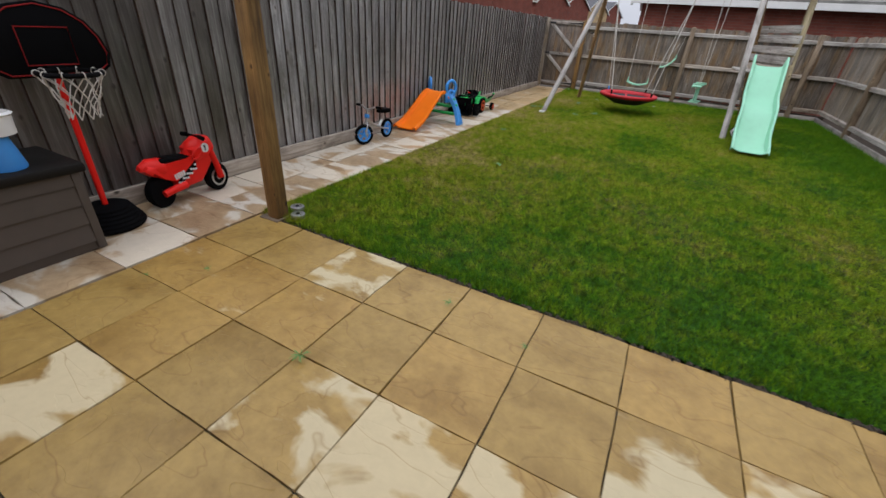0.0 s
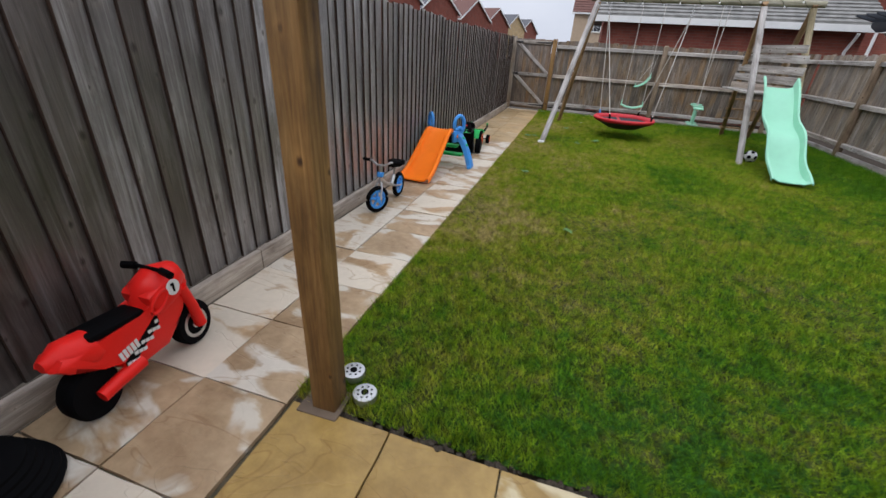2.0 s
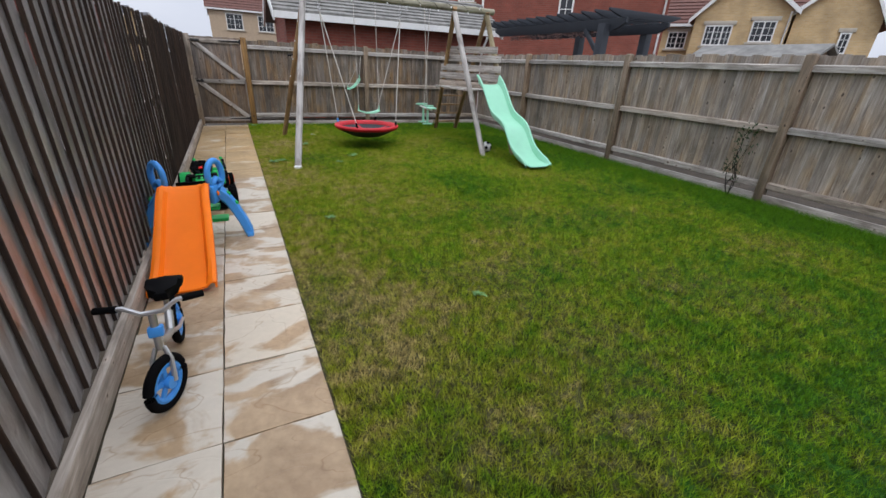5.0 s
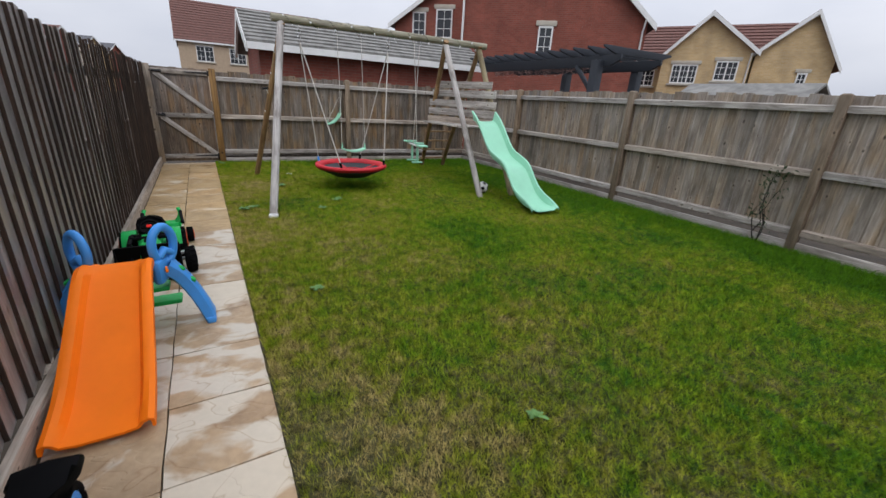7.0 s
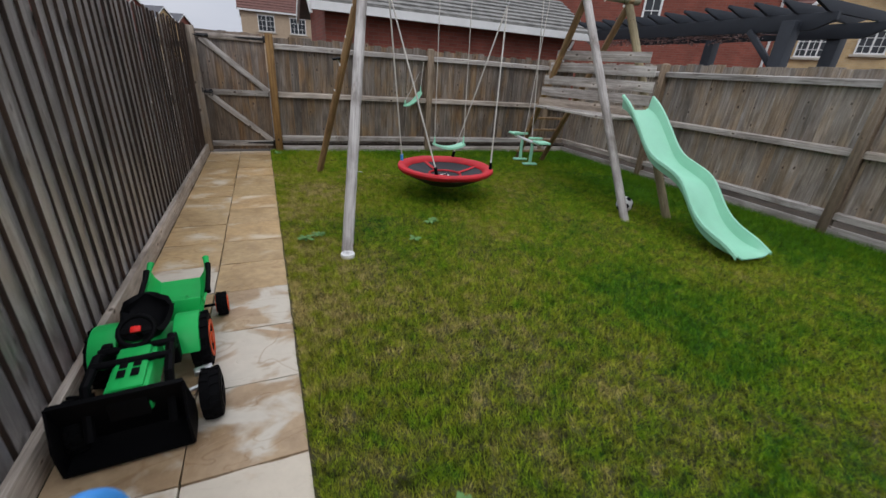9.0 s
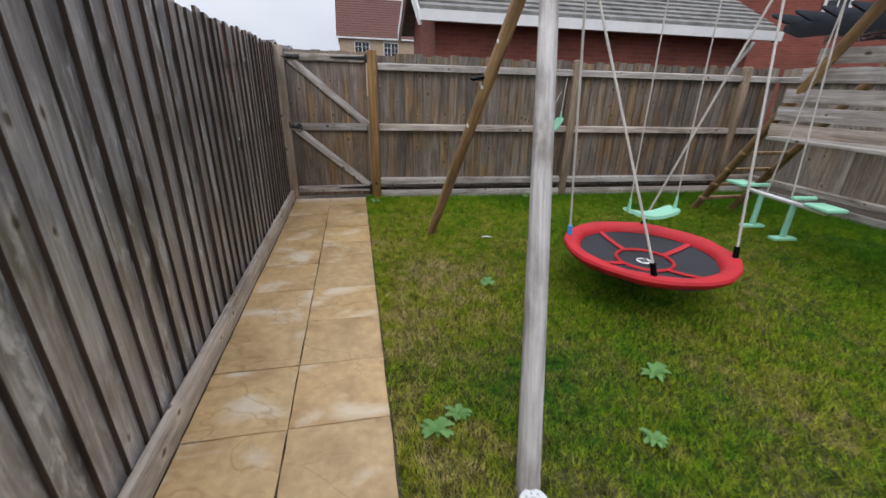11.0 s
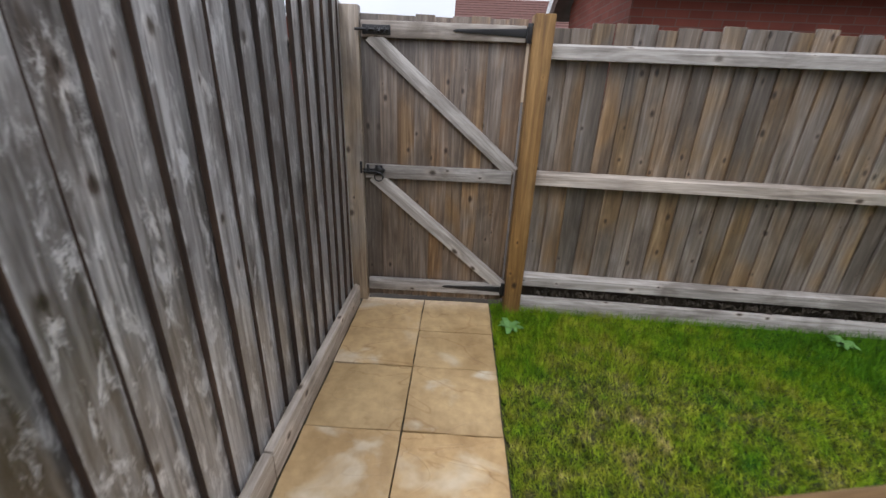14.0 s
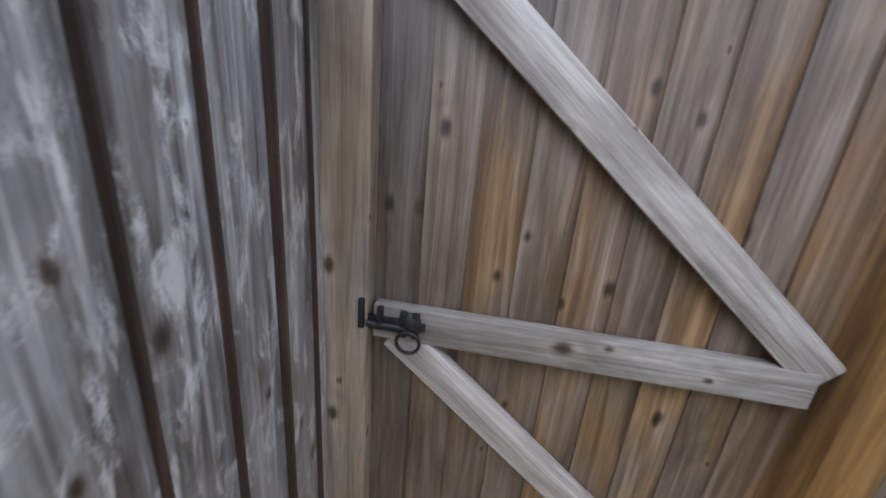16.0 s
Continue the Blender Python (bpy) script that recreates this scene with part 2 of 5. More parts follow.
def lawn_mat(name, blade):
    """Short grass: green and dry patches in the world's own metres."""
    m = Mat(name, 0.6 if blade else 0.95, spec=0.1)
    g = m.n("ShaderNodeNewGeometry")
    pos = g.outputs["Position"]
    a = m.noise(pos, 0.75, 4, 0.6, 0.4)
    b = m.noise(pos, 7.5, 5, 0.65)
    f = m.noise(pos, 34.0, 4, 0.65)
    sp = m.n("ShaderNodeSeparateXYZ")
    m.l(pos, sp.inputs[0])
    # the strip beside the path is worn dry, the far corner under the fence is lush
    mr = m.n("ShaderNodeMapRange")
    for k, val in (("From Min", -2.8), ("From Max", -0.4), ("To Min", 0.17), ("To Max", -0.03)):
        mr.inputs[k].default_value = val
    m.l(sp.outputs["X"], mr.inputs["Value"])
    s1 = m.n("ShaderNodeMath")
    my = m.n("ShaderNodeMapRange")
    for k, val in (("From Min", 11.9), ("From Max", 13.2), ("To Min", 0.0), ("To Max", -0.24)):
        my.inputs[k].default_value = val
    m.l(sp.outputs["Y"], my.inputs["Value"])
    s0 = m.n("ShaderNodeMath")
    m.l(a, s0.inputs[0])
    m.l(my.outputs[0], s0.inputs[1])
    m.l(s0.outputs[0], s1.inputs[0])
    m.l(mr.outputs[0], s1.inputs[1])
    # longer, greener grass along the panel fence
    me = m.n("ShaderNodeMapRange")
    for k, val in (("From Min", 1.6), ("From Max", 3.0), ("To Min", 0.0), ("To Max", -0.3)):
        me.inputs[k].default_value = val
    m.l(sp.outputs["X"], me.inputs["Value"])
    s4 = m.n("ShaderNodeMath")
    m.l(s1.outputs[0], s4.inputs[0])
    m.l(me.outputs[0], s4.inputs[1])
    mp_ = m.n("ShaderNodeMapRange")
    for k, val in (("From Min", 2.2), ("From Max", 4.6), ("To Min", -0.16), ("To Max", 0.0)):
        mp_.inputs[k].default_value = val
    m.l(sp.outputs["Y"], mp_.inputs["Value"])
    s5 = m.n("ShaderNodeMath")
    m.l(s4.outputs[0], s5.inputs[0])
    m.l(mp_.outputs[0], s5.inputs[1])
    s2 = m.n("ShaderNodeMath")
    s2.operation = "MULTIPLY_ADD"
    s2.inputs[1].default_value = 1.15
    m.l(b, s2.inputs[0])
    m.l(s5.outputs[0], s2.inputs[2])
    s3 = m.n("ShaderNodeMath")
    s3.operation = "MULTIPLY"
    s3.inputs[1].default_value = 0.8
    lower = m.n("ShaderNodeMath")
    lower.operation = "SUBTRACT"
    lower.inputs[1].default_value = 0.2
    m.l(s2.outputs[0], lower.inputs[0])
    m.l(lower.outputs[0], s3.inputs[0])
    if blade:
        dry = m.ramp(s3.outputs[0], [(0.5, (0.078, 0.188, 0.006)), (0.65, (0.19, 0.298, 0.009)), (0.81, (0.30, 0.325, 0.025)), (0.95, (0.45, 0.36, 0.13))])
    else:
        # turf held dark, with the shade among the blades in its colour
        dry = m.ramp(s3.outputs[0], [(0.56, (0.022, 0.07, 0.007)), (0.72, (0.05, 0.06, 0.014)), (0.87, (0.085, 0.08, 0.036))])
    # dark hollows between clumps: grass shadow multiplied into the colour
    tuft_shade = m.noise(pos, 13.0, 3, 0.6, 0.4)
    dry = m.mix(1.0, dry, m.ramp(tuft_shade, [(0.32, (0.45,)), (0.47, (1.0,)), (0.68, (1.15,))]), "MULTIPLY")
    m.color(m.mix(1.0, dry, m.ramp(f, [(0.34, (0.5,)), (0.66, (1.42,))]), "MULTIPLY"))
    if not blade:
        m.bump(f, 0.8, 0.03)
    return m.m


# damp wood tones, darkened further by a vignette put into the colour
FENCE_D = wood("dark_damp_vignetted_board", (0.03, 0.023, 0.019), (0.078, 0.066, 0.06), (0.155, 0.146, 0.141), tint=0.2, rough=0.48, wet=0.8, warm=0.4)
FENCE_M = wood("damp_grey_half_vignetted_board", (0.058, 0.047, 0.042), (0.15, 0.139, 0.134), (0.30, 0.293, 0.29), tint=0.22, rough=0.47, wet=0.9, blotch=0.55, pale=0.15, warm=0.3)
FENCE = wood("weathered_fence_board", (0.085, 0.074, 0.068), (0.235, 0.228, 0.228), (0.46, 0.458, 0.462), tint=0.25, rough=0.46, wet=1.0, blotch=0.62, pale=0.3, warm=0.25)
# weathered silver, lightened with the sky's grazing sheen in the colour
FENCE_S = wood("silvered_sheen_fence_board", (0.06, 0.051, 0.046), (0.255, 0.25, 0.25), (0.56, 0.56, 0.565), tint=0.25, rough=0.46, wet=1.0, blotch=0.8, pale=0.7, warm=0.15)
FENCE_R = wood("weathered_fence_board_pale", (0.15, 0.12, 0.09), (0.27, 0.23, 0.188), (0.41, 0.372, 0.33), tint=0.3, rough=0.6, wet=0.25, blotch=0.4, brown=0.5)
FENCE_N = wood("brown_grey_fence_board", (0.078, 0.059, 0.042), (0.165, 0.135, 0.106), (0.29, 0.256, 0.222), tint=0.35, rough=0.55, wet=0.3, blotch=0.42, brown=1.0)
GATE_W = wood("brown_gate_board", (0.07, 0.047, 0.031), (0.155, 0.118, 0.088), (0.285, 0.24, 0.2), tint=0.4, rough=0.55, wet=0.3, blotch=0.42, brown=1.0)
# sawn brown, taken darker to carry the shadow line at each board step
EDGE = wood("shaded_brown_sawn_edge", (0.018, 0.01, 0.006), (0.042, 0.025, 0.016), (0.08, 0.05, 0.033), tint=0.2, knot=False, rough=0.8)
RAIL_X = wood("weathered_rail_along_x", (0.2, 0.18, 0.158), (0.37, 0.345, 0.318), (0.54, 0.515, 0.485), axis=0, tint=0.15)
RAIL_Y = wood("weathered_rail_along_y", (0.22, 0.20, 0.18), (0.39, 0.365, 0.335), (0.55, 0.53, 0.50), axis=1, tint=0.15)
POST = wood("treated_post_wood", (0.118, 0.064, 0.016), (0.22, 0.131, 0.04), (0.322, 0.212, 0.083), tint=0.15)
POST_G = wood("weathered_post_wood", (0.13, 0.095, 0.06), (0.22, 0.165, 0.11), (0.31, 0.25, 0.19), tint=0.2)
LEG_GREY = wood("silvered_pole_wood", (0.26, 0.245, 0.23), (0.40, 0.38, 0.36), (0.52, 0.50, 0.48), tint=0.12, knot=True)
LEG_BROWN = wood("brown_pole_wood", (0.15, 0.09, 0.04), (0.28, 0.175, 0.08), (0.40, 0.27, 0.14), tint=0.15)
LEG_MOSS = wood("mossy_pole_wood", (0.15, 0.125, 0.06), (0.26, 0.215, 0.115), (0.36, 0.31, 0.2), tint=0.1)
BEAM_MAT = wood("mossy_beam_wood", (0.15, 0.14, 0.09), (0.27, 0.255, 0.18), (0.38, 0.36, 0.30), axis=0, tint=0.1)
SLAB_Y = slab_mat("damp_golden_paving", (0.25, 0.15, 0.034), (0.36, 0.235, 0.066), (0.58, 0.49, 0.30), 0.74, 0.80, 0.16)
SLAB_YD = slab_mat("half_dry_golden_paving", (0.25, 0.15, 0.034), (0.36, 0.235, 0.066), (0.60, 0.51, 0.32), 0.47, 0.56, 0.06)
SLAB_P = slab_mat("wet_and_dry_sandstone_paving", (0.28, 0.185, 0.10), (0.41, 0.295, 0.175), (0.62, 0.565, 0.47), 0.47, 0.56, 0.24)
SLAB_F = slab_mat("buff_sandstone_paving", (0.34, 0.225, 0.102), (0.48, 0.34, 0.17), (0.64, 0.56, 0.42), 0.60, 0.76, 0.2)
MORTAR = plain("mossy_joint", (0.075, 0.062, 0.036), 0.95, vary=0.4, bump=0.5)
SOIL = plain("dark_soil", (0.05, 0.038, 0.025), 0.95, vary=0.5, bump=0.8)
BLACK = plain("black_plastic", (0.003, 0.003, 0.0035), 0.55, spec=0.05)
RUBBER = plain("black_rubber", (0.004, 0.004, 0.0045), 0.8, spec=0.05)
RED = plain("red_plastic", (0.78, 0.016, 0.010), 0.36, vary=0.1, spec=0.25)
RED_DIM = plain("faded_dark_red_paint", (0.22, 0.012, 0.012), 0.6, spec=0.1)
RIM_RED = plain("orange_red_plastic", (0.72, 0.085, 0.015), 0.45, spec=0.25)
RED_CLOTH = plain("red_fabric", (0.52, 0.012, 0.02), 0.62, vary=0.2, bump=0.4)
ORANGE = plain("orange_plastic", (0.95, 0.20, 0.003), 0.5, vary=0.08, spec=0.2)
BLUE = plain("blue_plastic", (0.06, 0.30, 0.76), 0.42, vary=0.1)
GREEN = plain("green_plastic", (0.016, 0.42, 0.085), 0.42, vary=0.12, spec=0.25)
MINT = plain("mint_plastic", (0.29, 0.62, 0.43), 0.4, vary=0.07)
WHITE = plain("white_paint", (0.72, 0.72, 0.70), 0.5, vary=0.08)
FOOT = plain("stained_footing", (0.13, 0.095, 0.065), 0.85, vary=0.4)
GREY_PL = plain("taupe_resin", (0.075, 0.058, 0.045), 0.65, vary=0.15)
DARK_PL = plain("dark_brown_resin", (0.009, 0.0075, 0.006), 0.6, spec=0.18)
STEEL = plain("brushed_steel", (0.55, 0.55, 0.55), 0.35, metal=0.9)
IRON = plain("black_japanned_iron", (0.012, 0.012, 0.013), 0.45)
ROPE = plain("pale_rope", (0.52, 0.49, 0.44), 0.85, vary=0.2, bump=0.5)
MESH_CL = plain("dark_mesh_fabric", (0.028, 0.03, 0.036), 0.75, vary=0.25, bump=0.6)
GRASS = lawn_mat("lawn_grass_blades", True)
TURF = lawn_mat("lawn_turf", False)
BRICK_R = brick_mat("red_brick", (0.19, 0.046, 0.028), (0.24, 0.064, 0.04), (0.19, 0.10, 0.075))
BRICK_Y = brick_mat("buff_brick", (0.50, 0.345, 0.16), (0.56, 0.40, 0.205), (0.52, 0.43, 0.3))
RENDER_T = plain("tan_render", (0.42, 0.32, 0.22), 0.85, vary=0.12)
TILE_R = plain("red_brown_roof_tile", (0.145, 0.068, 0.054), 0.8, vary=0.25)
TILE_G = plain("grey_weathered_tile", (0.22, 0.215, 0.2), 0.85, vary=0.4)
TILE_D = plain("dark_slate_tile", (0.10, 0.10, 0.11), 0.75, vary=0.2)
NAVY = plain("dark_blue_stained_timber", (0.022, 0.027, 0.036), 0.6, vary=0.25)
GLASS = plain("dark_window_glass", (0.02, 0.023, 0.028), 0.06, vary=0.1, bump=0.0)
STONE = plain("pale_stone", (0.45, 0.41, 0.34), 0.8)


# ---- mesh helpers ----
class B:
    """One mesh built from shaped pieces."""

    def __init__(self):
        self.bm = bmesh.new()

    def box(self, c, s, rot=None, bevel=0.0, taper=1.0):
        r = bmesh.ops.create_cube(self.bm, size=1.0)
        vs = r["verts"]
        for v in vs:
            k = taper if v.co.z > 0 else 1.0
            v.co = Vector((v.co.x * s[0] * k, v.co.y * s[1] * k, v.co.z * s[2]))
        if bevel:
            es = list({e for v in vs for e in v.link_edges})
            vs = bmesh.ops.bevel(self.bm, geom=es, offset=bevel, segments=2, affect="EDGES", profile=0.5)["verts"]
            vs = list({v for v in vs})
        m = Matrix.Translation(c)
        if rot is not None:
            m = m @ (rot if isinstance(rot, Matrix) else Euler([radians(a) for a in rot]).to_matrix().to_4x4())
        bmesh.ops.transform(self.bm, matrix=m, verts=vs)
        return self

    def rod(self, a, b, r, r2=None, seg=12, cap=True):
        a, b = Vector(a), Vector(b)
        d = b - a
        m = Matrix.Translation((a + b) / 2) @ d.to_track_quat("Z", "Y").to_matrix().to_4x4()
        bmesh.ops.create_cone(self.bm, cap_ends=cap, segments=seg, radius1=r, radius2=r if r2 is None else r2, depth=d.length, matrix=m)
        return self

    def tube(self, pts, r, seg=8, closed=False):
        pts = [Vector(p) for p in pts]
        n = len(pts)
        rings = []
        for i, p in enumerate(pts):
            if closed:
                d = pts[(i + 1) % n] - pts[i - 1]
            else:
                d = pts[min(i + 1, n - 1)] - pts[max(i - 1, 0)]
            q = d.to_track_quat("Z", "Y")
            rr = r[i] if isinstance(r, (list, tuple)) else r
            rings.append([self.bm.verts.new(p + q @ Vector((rr * math.cos(k * math.tau / seg), rr * math.sin(k * math.tau / seg), 0))) for k in range(seg)])
        for i in range(n if closed else n - 1):
            A, C = rings[i], rings[(i + 1) % n]
            off = 0
            if closed and i == n - 1:
                off = min(range(seg), key=lambda o: (A[0].co - C[o].co).length)
            for k in range(seg):
                self.bm.faces.new((A[k], A[(k + 1) % seg], C[(k + 1 + off) % seg], C[(k + off) % seg]))
        if not closed:
            self.bm.faces.new(rings[0][::-1])
            self.bm.faces.new(rings[-1])
        return self

    def lathe(self, prof, m=None, seg=24):
        """prof: (radius, height) pairs, turned round z, then placed by m."""
        m = m or Matrix()
        rings = []
        for r, z in prof:
            rings.append([self.bm.verts.new(m @ Vector((r * math.cos(k * math.tau / seg), r * math.sin(k * math.tau / seg), z))) for k in range(seg)])
        for A, C in zip(rings, rings[1:]):
            for k in range(seg):
                self.bm.faces.new((A[k], A[(k + 1) % seg], C[(k + 1) % seg], C[k]))
        if prof[0][0] > 1e-6:
            self.bm.faces.new(rings[0][::-1])
        if prof[-1][0] > 1e-6:
            self.bm.faces.new(rings[-1])
        return self

    def prism(self, pts, a, b, axis="x", bevel=0.0):
        """A flat outline, given in the two other axes, drawn out from a to b along axis."""
        def put(u, v, w):
            return {"x": (w, u, v), "y": (u, w, v), "z": (u, v, w)}[axis]
        A = [self.bm.verts.new(put(u, v, a)) for u, v in pts]
        C = [self.bm.verts.new(put(u, v, b)) for u, v in pts]
        n = len(pts)
        fs = [self.bm.faces.new(A), self.bm.faces.new(C)]
        for i in range(n):
            fs.append(self.bm.faces.new((A[i], A[(i + 1) % n], C[(i + 1) % n], C[i])))
        if bevel:
            es = list({e for f in fs[:2] for e in f.edges})
            bmesh.ops.bevel(self.bm, geom=es, offset=bevel, segments=2, affect="EDGES", profile=0.5)
        return self

    def sheet(self, rows, thick=0.0):
        """A lofted skin through rows of points; thick gives it a body."""
        vs = [[self.bm.verts.new(p) for p in r] for r in rows]
        fs = []
        for A, C in zip(vs, vs[1:]):
            for i in range(len(A) - 1):
                fs.append(self.bm.faces.new((A[i], A[i + 1], C[i + 1], C[i])))
        if thick:
            bmesh.ops.recalc_face_normals(self.bm, faces=fs)
            bmesh.ops.solidify(self.bm, geom=fs, thickness=thick)
        return self

    def data(self, name, mat, smooth=False):
        bmesh.ops.recalc_face_normals(self.bm, faces=self.bm.faces)
        me = bpy.data.meshes.new(name)
        self.bm.to_mesh(me)
        self.bm.free()
        me.materials.append(mat)
        if smooth:
            me.polygons.foreach_set("use_smooth", [True] * len(me.polygons))
            me.set_sharp_from_angle(angle=radians(40))
        return me

    def ob(self, name, mat, parent=None, smooth=True):
        o = new(name, self.data(name, mat, smooth))
        if parent is not None:
            o.parent = parent
        return o


def thing(name, at, label, category, group="", rz=0.0):
    e = new(name)
    e.matrix_world = pose(*at, 0, 0, rz)
    return tagged(e, label, category, group)


def ring(c, r, n=32, axis="z", squash=1.0):
    out = []
    for k in range(n):
        a = k * math.tau / n
        u, v = r * math.cos(a), r * squash * math.sin(a)
        out.append({"z": (c[0] + u, c[1] + v, c[2]), "x": (c[0], c[1] + u, c[2] + v), "y": (c[0] + u, c[1], c[2] + v)}[axis])
    return out


# ---- ground ----
LAWN = (-2.765, 2.06, 3.42, 13.5)


def ground():
    g = B()
    g.box((0, 0, -0.16), (1600, 1600, 0.1))
    tagged(g.ob("ground", SOIL, smooth=False), "bare dark earth round and under the garden", "ground", kind="structure")
    x0, y0, x1, y1 = LAWN
    b = B()
    nx, ny = 60, 110
    rows = []
    for j in range(ny + 1):
        y = y0 + 0.02 + (y1 - y0) * j / ny
        rows.append([(x0 + (x1 - x0) * i / nx, y, -0.012 + 0.02 * noise.noise(Vector((x0 + (x1 - x0) * i / nx, y, 0)) * 1.3)) for i in range(nx + 1)])
    b.sheet(rows)
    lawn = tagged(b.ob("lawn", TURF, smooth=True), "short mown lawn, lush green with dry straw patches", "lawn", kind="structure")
    # grass blades, one triangle each
    rng = np.random.default_rng(4)
    n = 640000
    x = x0 + 0.01 + (x1 - x0 - 0.02) * rng.random(n) ** 1.25
    y = y0 + 0.012 + (y1 - y0 - 0.04) * rng.random(n)
    edge = (y < y0 + 0.12) | (y > 12.7) | (x > 2.6)
    clump = np.array([noise.noise(Vector((a * 3.1, c * 3.1, 0.3))) for a, c in zip(x[::40], y[::40])]).repeat(40)[:n]
    h = (0.016 + 0.026 * rng.random(n)) * np.where(edge, 1.75, 1.0) * (1.0 + 0.35 * np.clip(clump, -1, 1))
    a = rng.random(n) * math.tau
    lean = 0.012 + 0.035 * rng.random(n)
    w = 0.0013 + 0.0018 * rng.random(n)
    la = rng.random(n) * math.tau
    co = np.empty((n, 3, 3), np.float32)
    co[:, 0] = np.stack([x - w * np.cos(a), y - w * np.sin(a), np.full(n, -0.015)], 1)
    co[:, 1] = np.stack([x + w * np.cos(a), y + w * np.sin(a), np.full(n, -0.015)], 1)
    co[:, 2] = np.stack([x + lean * np.cos(la), y + lean * np.sin(la), h], 1)
    me = bpy.data.meshes.new("grass")
    me.vertices.add(n * 3)
    me.vertices.foreach_set("co", co.ravel())
    me.loops.add(n * 3)
    me.loops.foreach_set("vertex_index", np.arange(n * 3, dtype=np.int32))
    me.polygons.add(n)
    me.polygons.foreach_set("loop_start", np.arange(0, n * 3, 3, dtype=np.int32))
    me.update(calc_edges=True)
    me.materials.append(GRASS)
    o = new("grass", me)
    o.parent = lawn
    tagged(o, kind="stuff")
    # crumbly earth along the patio's edge
    e = B()
    er = random.Random(17)
    for k in range(420):
        xx = er.uniform(-2.76, 3.34)
        q = er.uniform(0.012, 0.032)
        e.box((xx, 2.062 + er.gauss(0, 0.012), -0.012 + er.uniform(-0.008, 0.004)), (q * 1.5, q, q * 0.8), (er.uniform(0, 40), er.uniform(0, 40), er.uniform(0, 180)), taper=0.6)
    tagged(e.ob("soil_edge", SOIL), "dark crumbly soil edge between lawn and patio", "soil edge", kind="stuff")


ground()


# ---- fences ----
def board_mesh(name, pitch, h, mat, ax):
    """A feather-edge board, thick at its low edge; ax 'y': runs along y and faces +x, 'x': runs along x and faces -y."""
    b = B()
    w = pitch + 0.036
    prof = [(0.0, 0.004), (0.0, 0.021), (0.003, 0.024), (w, 0.009), (w, 0.0)]
    if ax == "y":
        b.prism([(d, s) for s, d in prof], 0.0, h, "z")
    else:
        b.prism([(s, -d) for s, d in prof], 0.0, h, "z", bevel=0.0015)
    me = b.data(name, mat)
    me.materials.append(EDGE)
    # thick edge gets the brown with the step's shadow in its colour
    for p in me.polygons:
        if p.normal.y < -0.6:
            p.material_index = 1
    return me


def fence_left():
    root = new("wall_west")
    tagged(root, "tall close-boarded fence of weathered grey-brown upright boards", "fence", kind="structure")
    rng = random.Random(5)
    pitch = 0.14
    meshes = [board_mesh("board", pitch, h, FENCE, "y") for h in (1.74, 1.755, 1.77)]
    # copies of the board run from vignette-dark near to sheen-pale far
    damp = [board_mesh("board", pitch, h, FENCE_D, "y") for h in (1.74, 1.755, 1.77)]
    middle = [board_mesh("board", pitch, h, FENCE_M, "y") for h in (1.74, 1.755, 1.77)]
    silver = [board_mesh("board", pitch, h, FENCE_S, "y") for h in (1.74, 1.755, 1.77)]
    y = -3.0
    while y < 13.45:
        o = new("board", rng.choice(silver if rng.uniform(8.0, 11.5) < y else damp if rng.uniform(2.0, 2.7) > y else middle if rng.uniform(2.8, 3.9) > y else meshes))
        o.parent = root
        step = 0.0 if y < 6.95 else -0.03
        o.matrix_world = pose(-3.768 + rng.uniform(-0.003, 0.003), y + rng.uniform(-0.006, 0.006), 0.15 + step, rng.uniform(-0.4, 0.4), rng.uniform(-0.2, 0.2), 3.0 + rng.uniform(-0.8, 0.8))
        y += pitch
    g = B()
    y = -3.0
    while y < 13.4:
        L = min(3.0, 13.42 - y)
        g.box((-3.722, y + L / 2, 0.075), (0.04, L - 0.006, 0.15), bevel=0.006)
        y += 3.0
    o = g.ob("gravel_board", RAIL_Y, root)
    p = B()
    for k in range(6):
        p.box((-3.84, -2.8 + 3.0 * k, 0.9), (0.09, 0.09, 1.84))
    p.box((-3.8, 5.2, 1.0), (0.04, 16.4, 0.08)).box((-3.8, 5.2, 1.6), (0.04, 16.4, 0.08)).box((-3.8, 5.2, 0.35), (0.04, 16.4, 0.08))
    p.ob("back_frame", RAIL_Y, root, smooth=False)


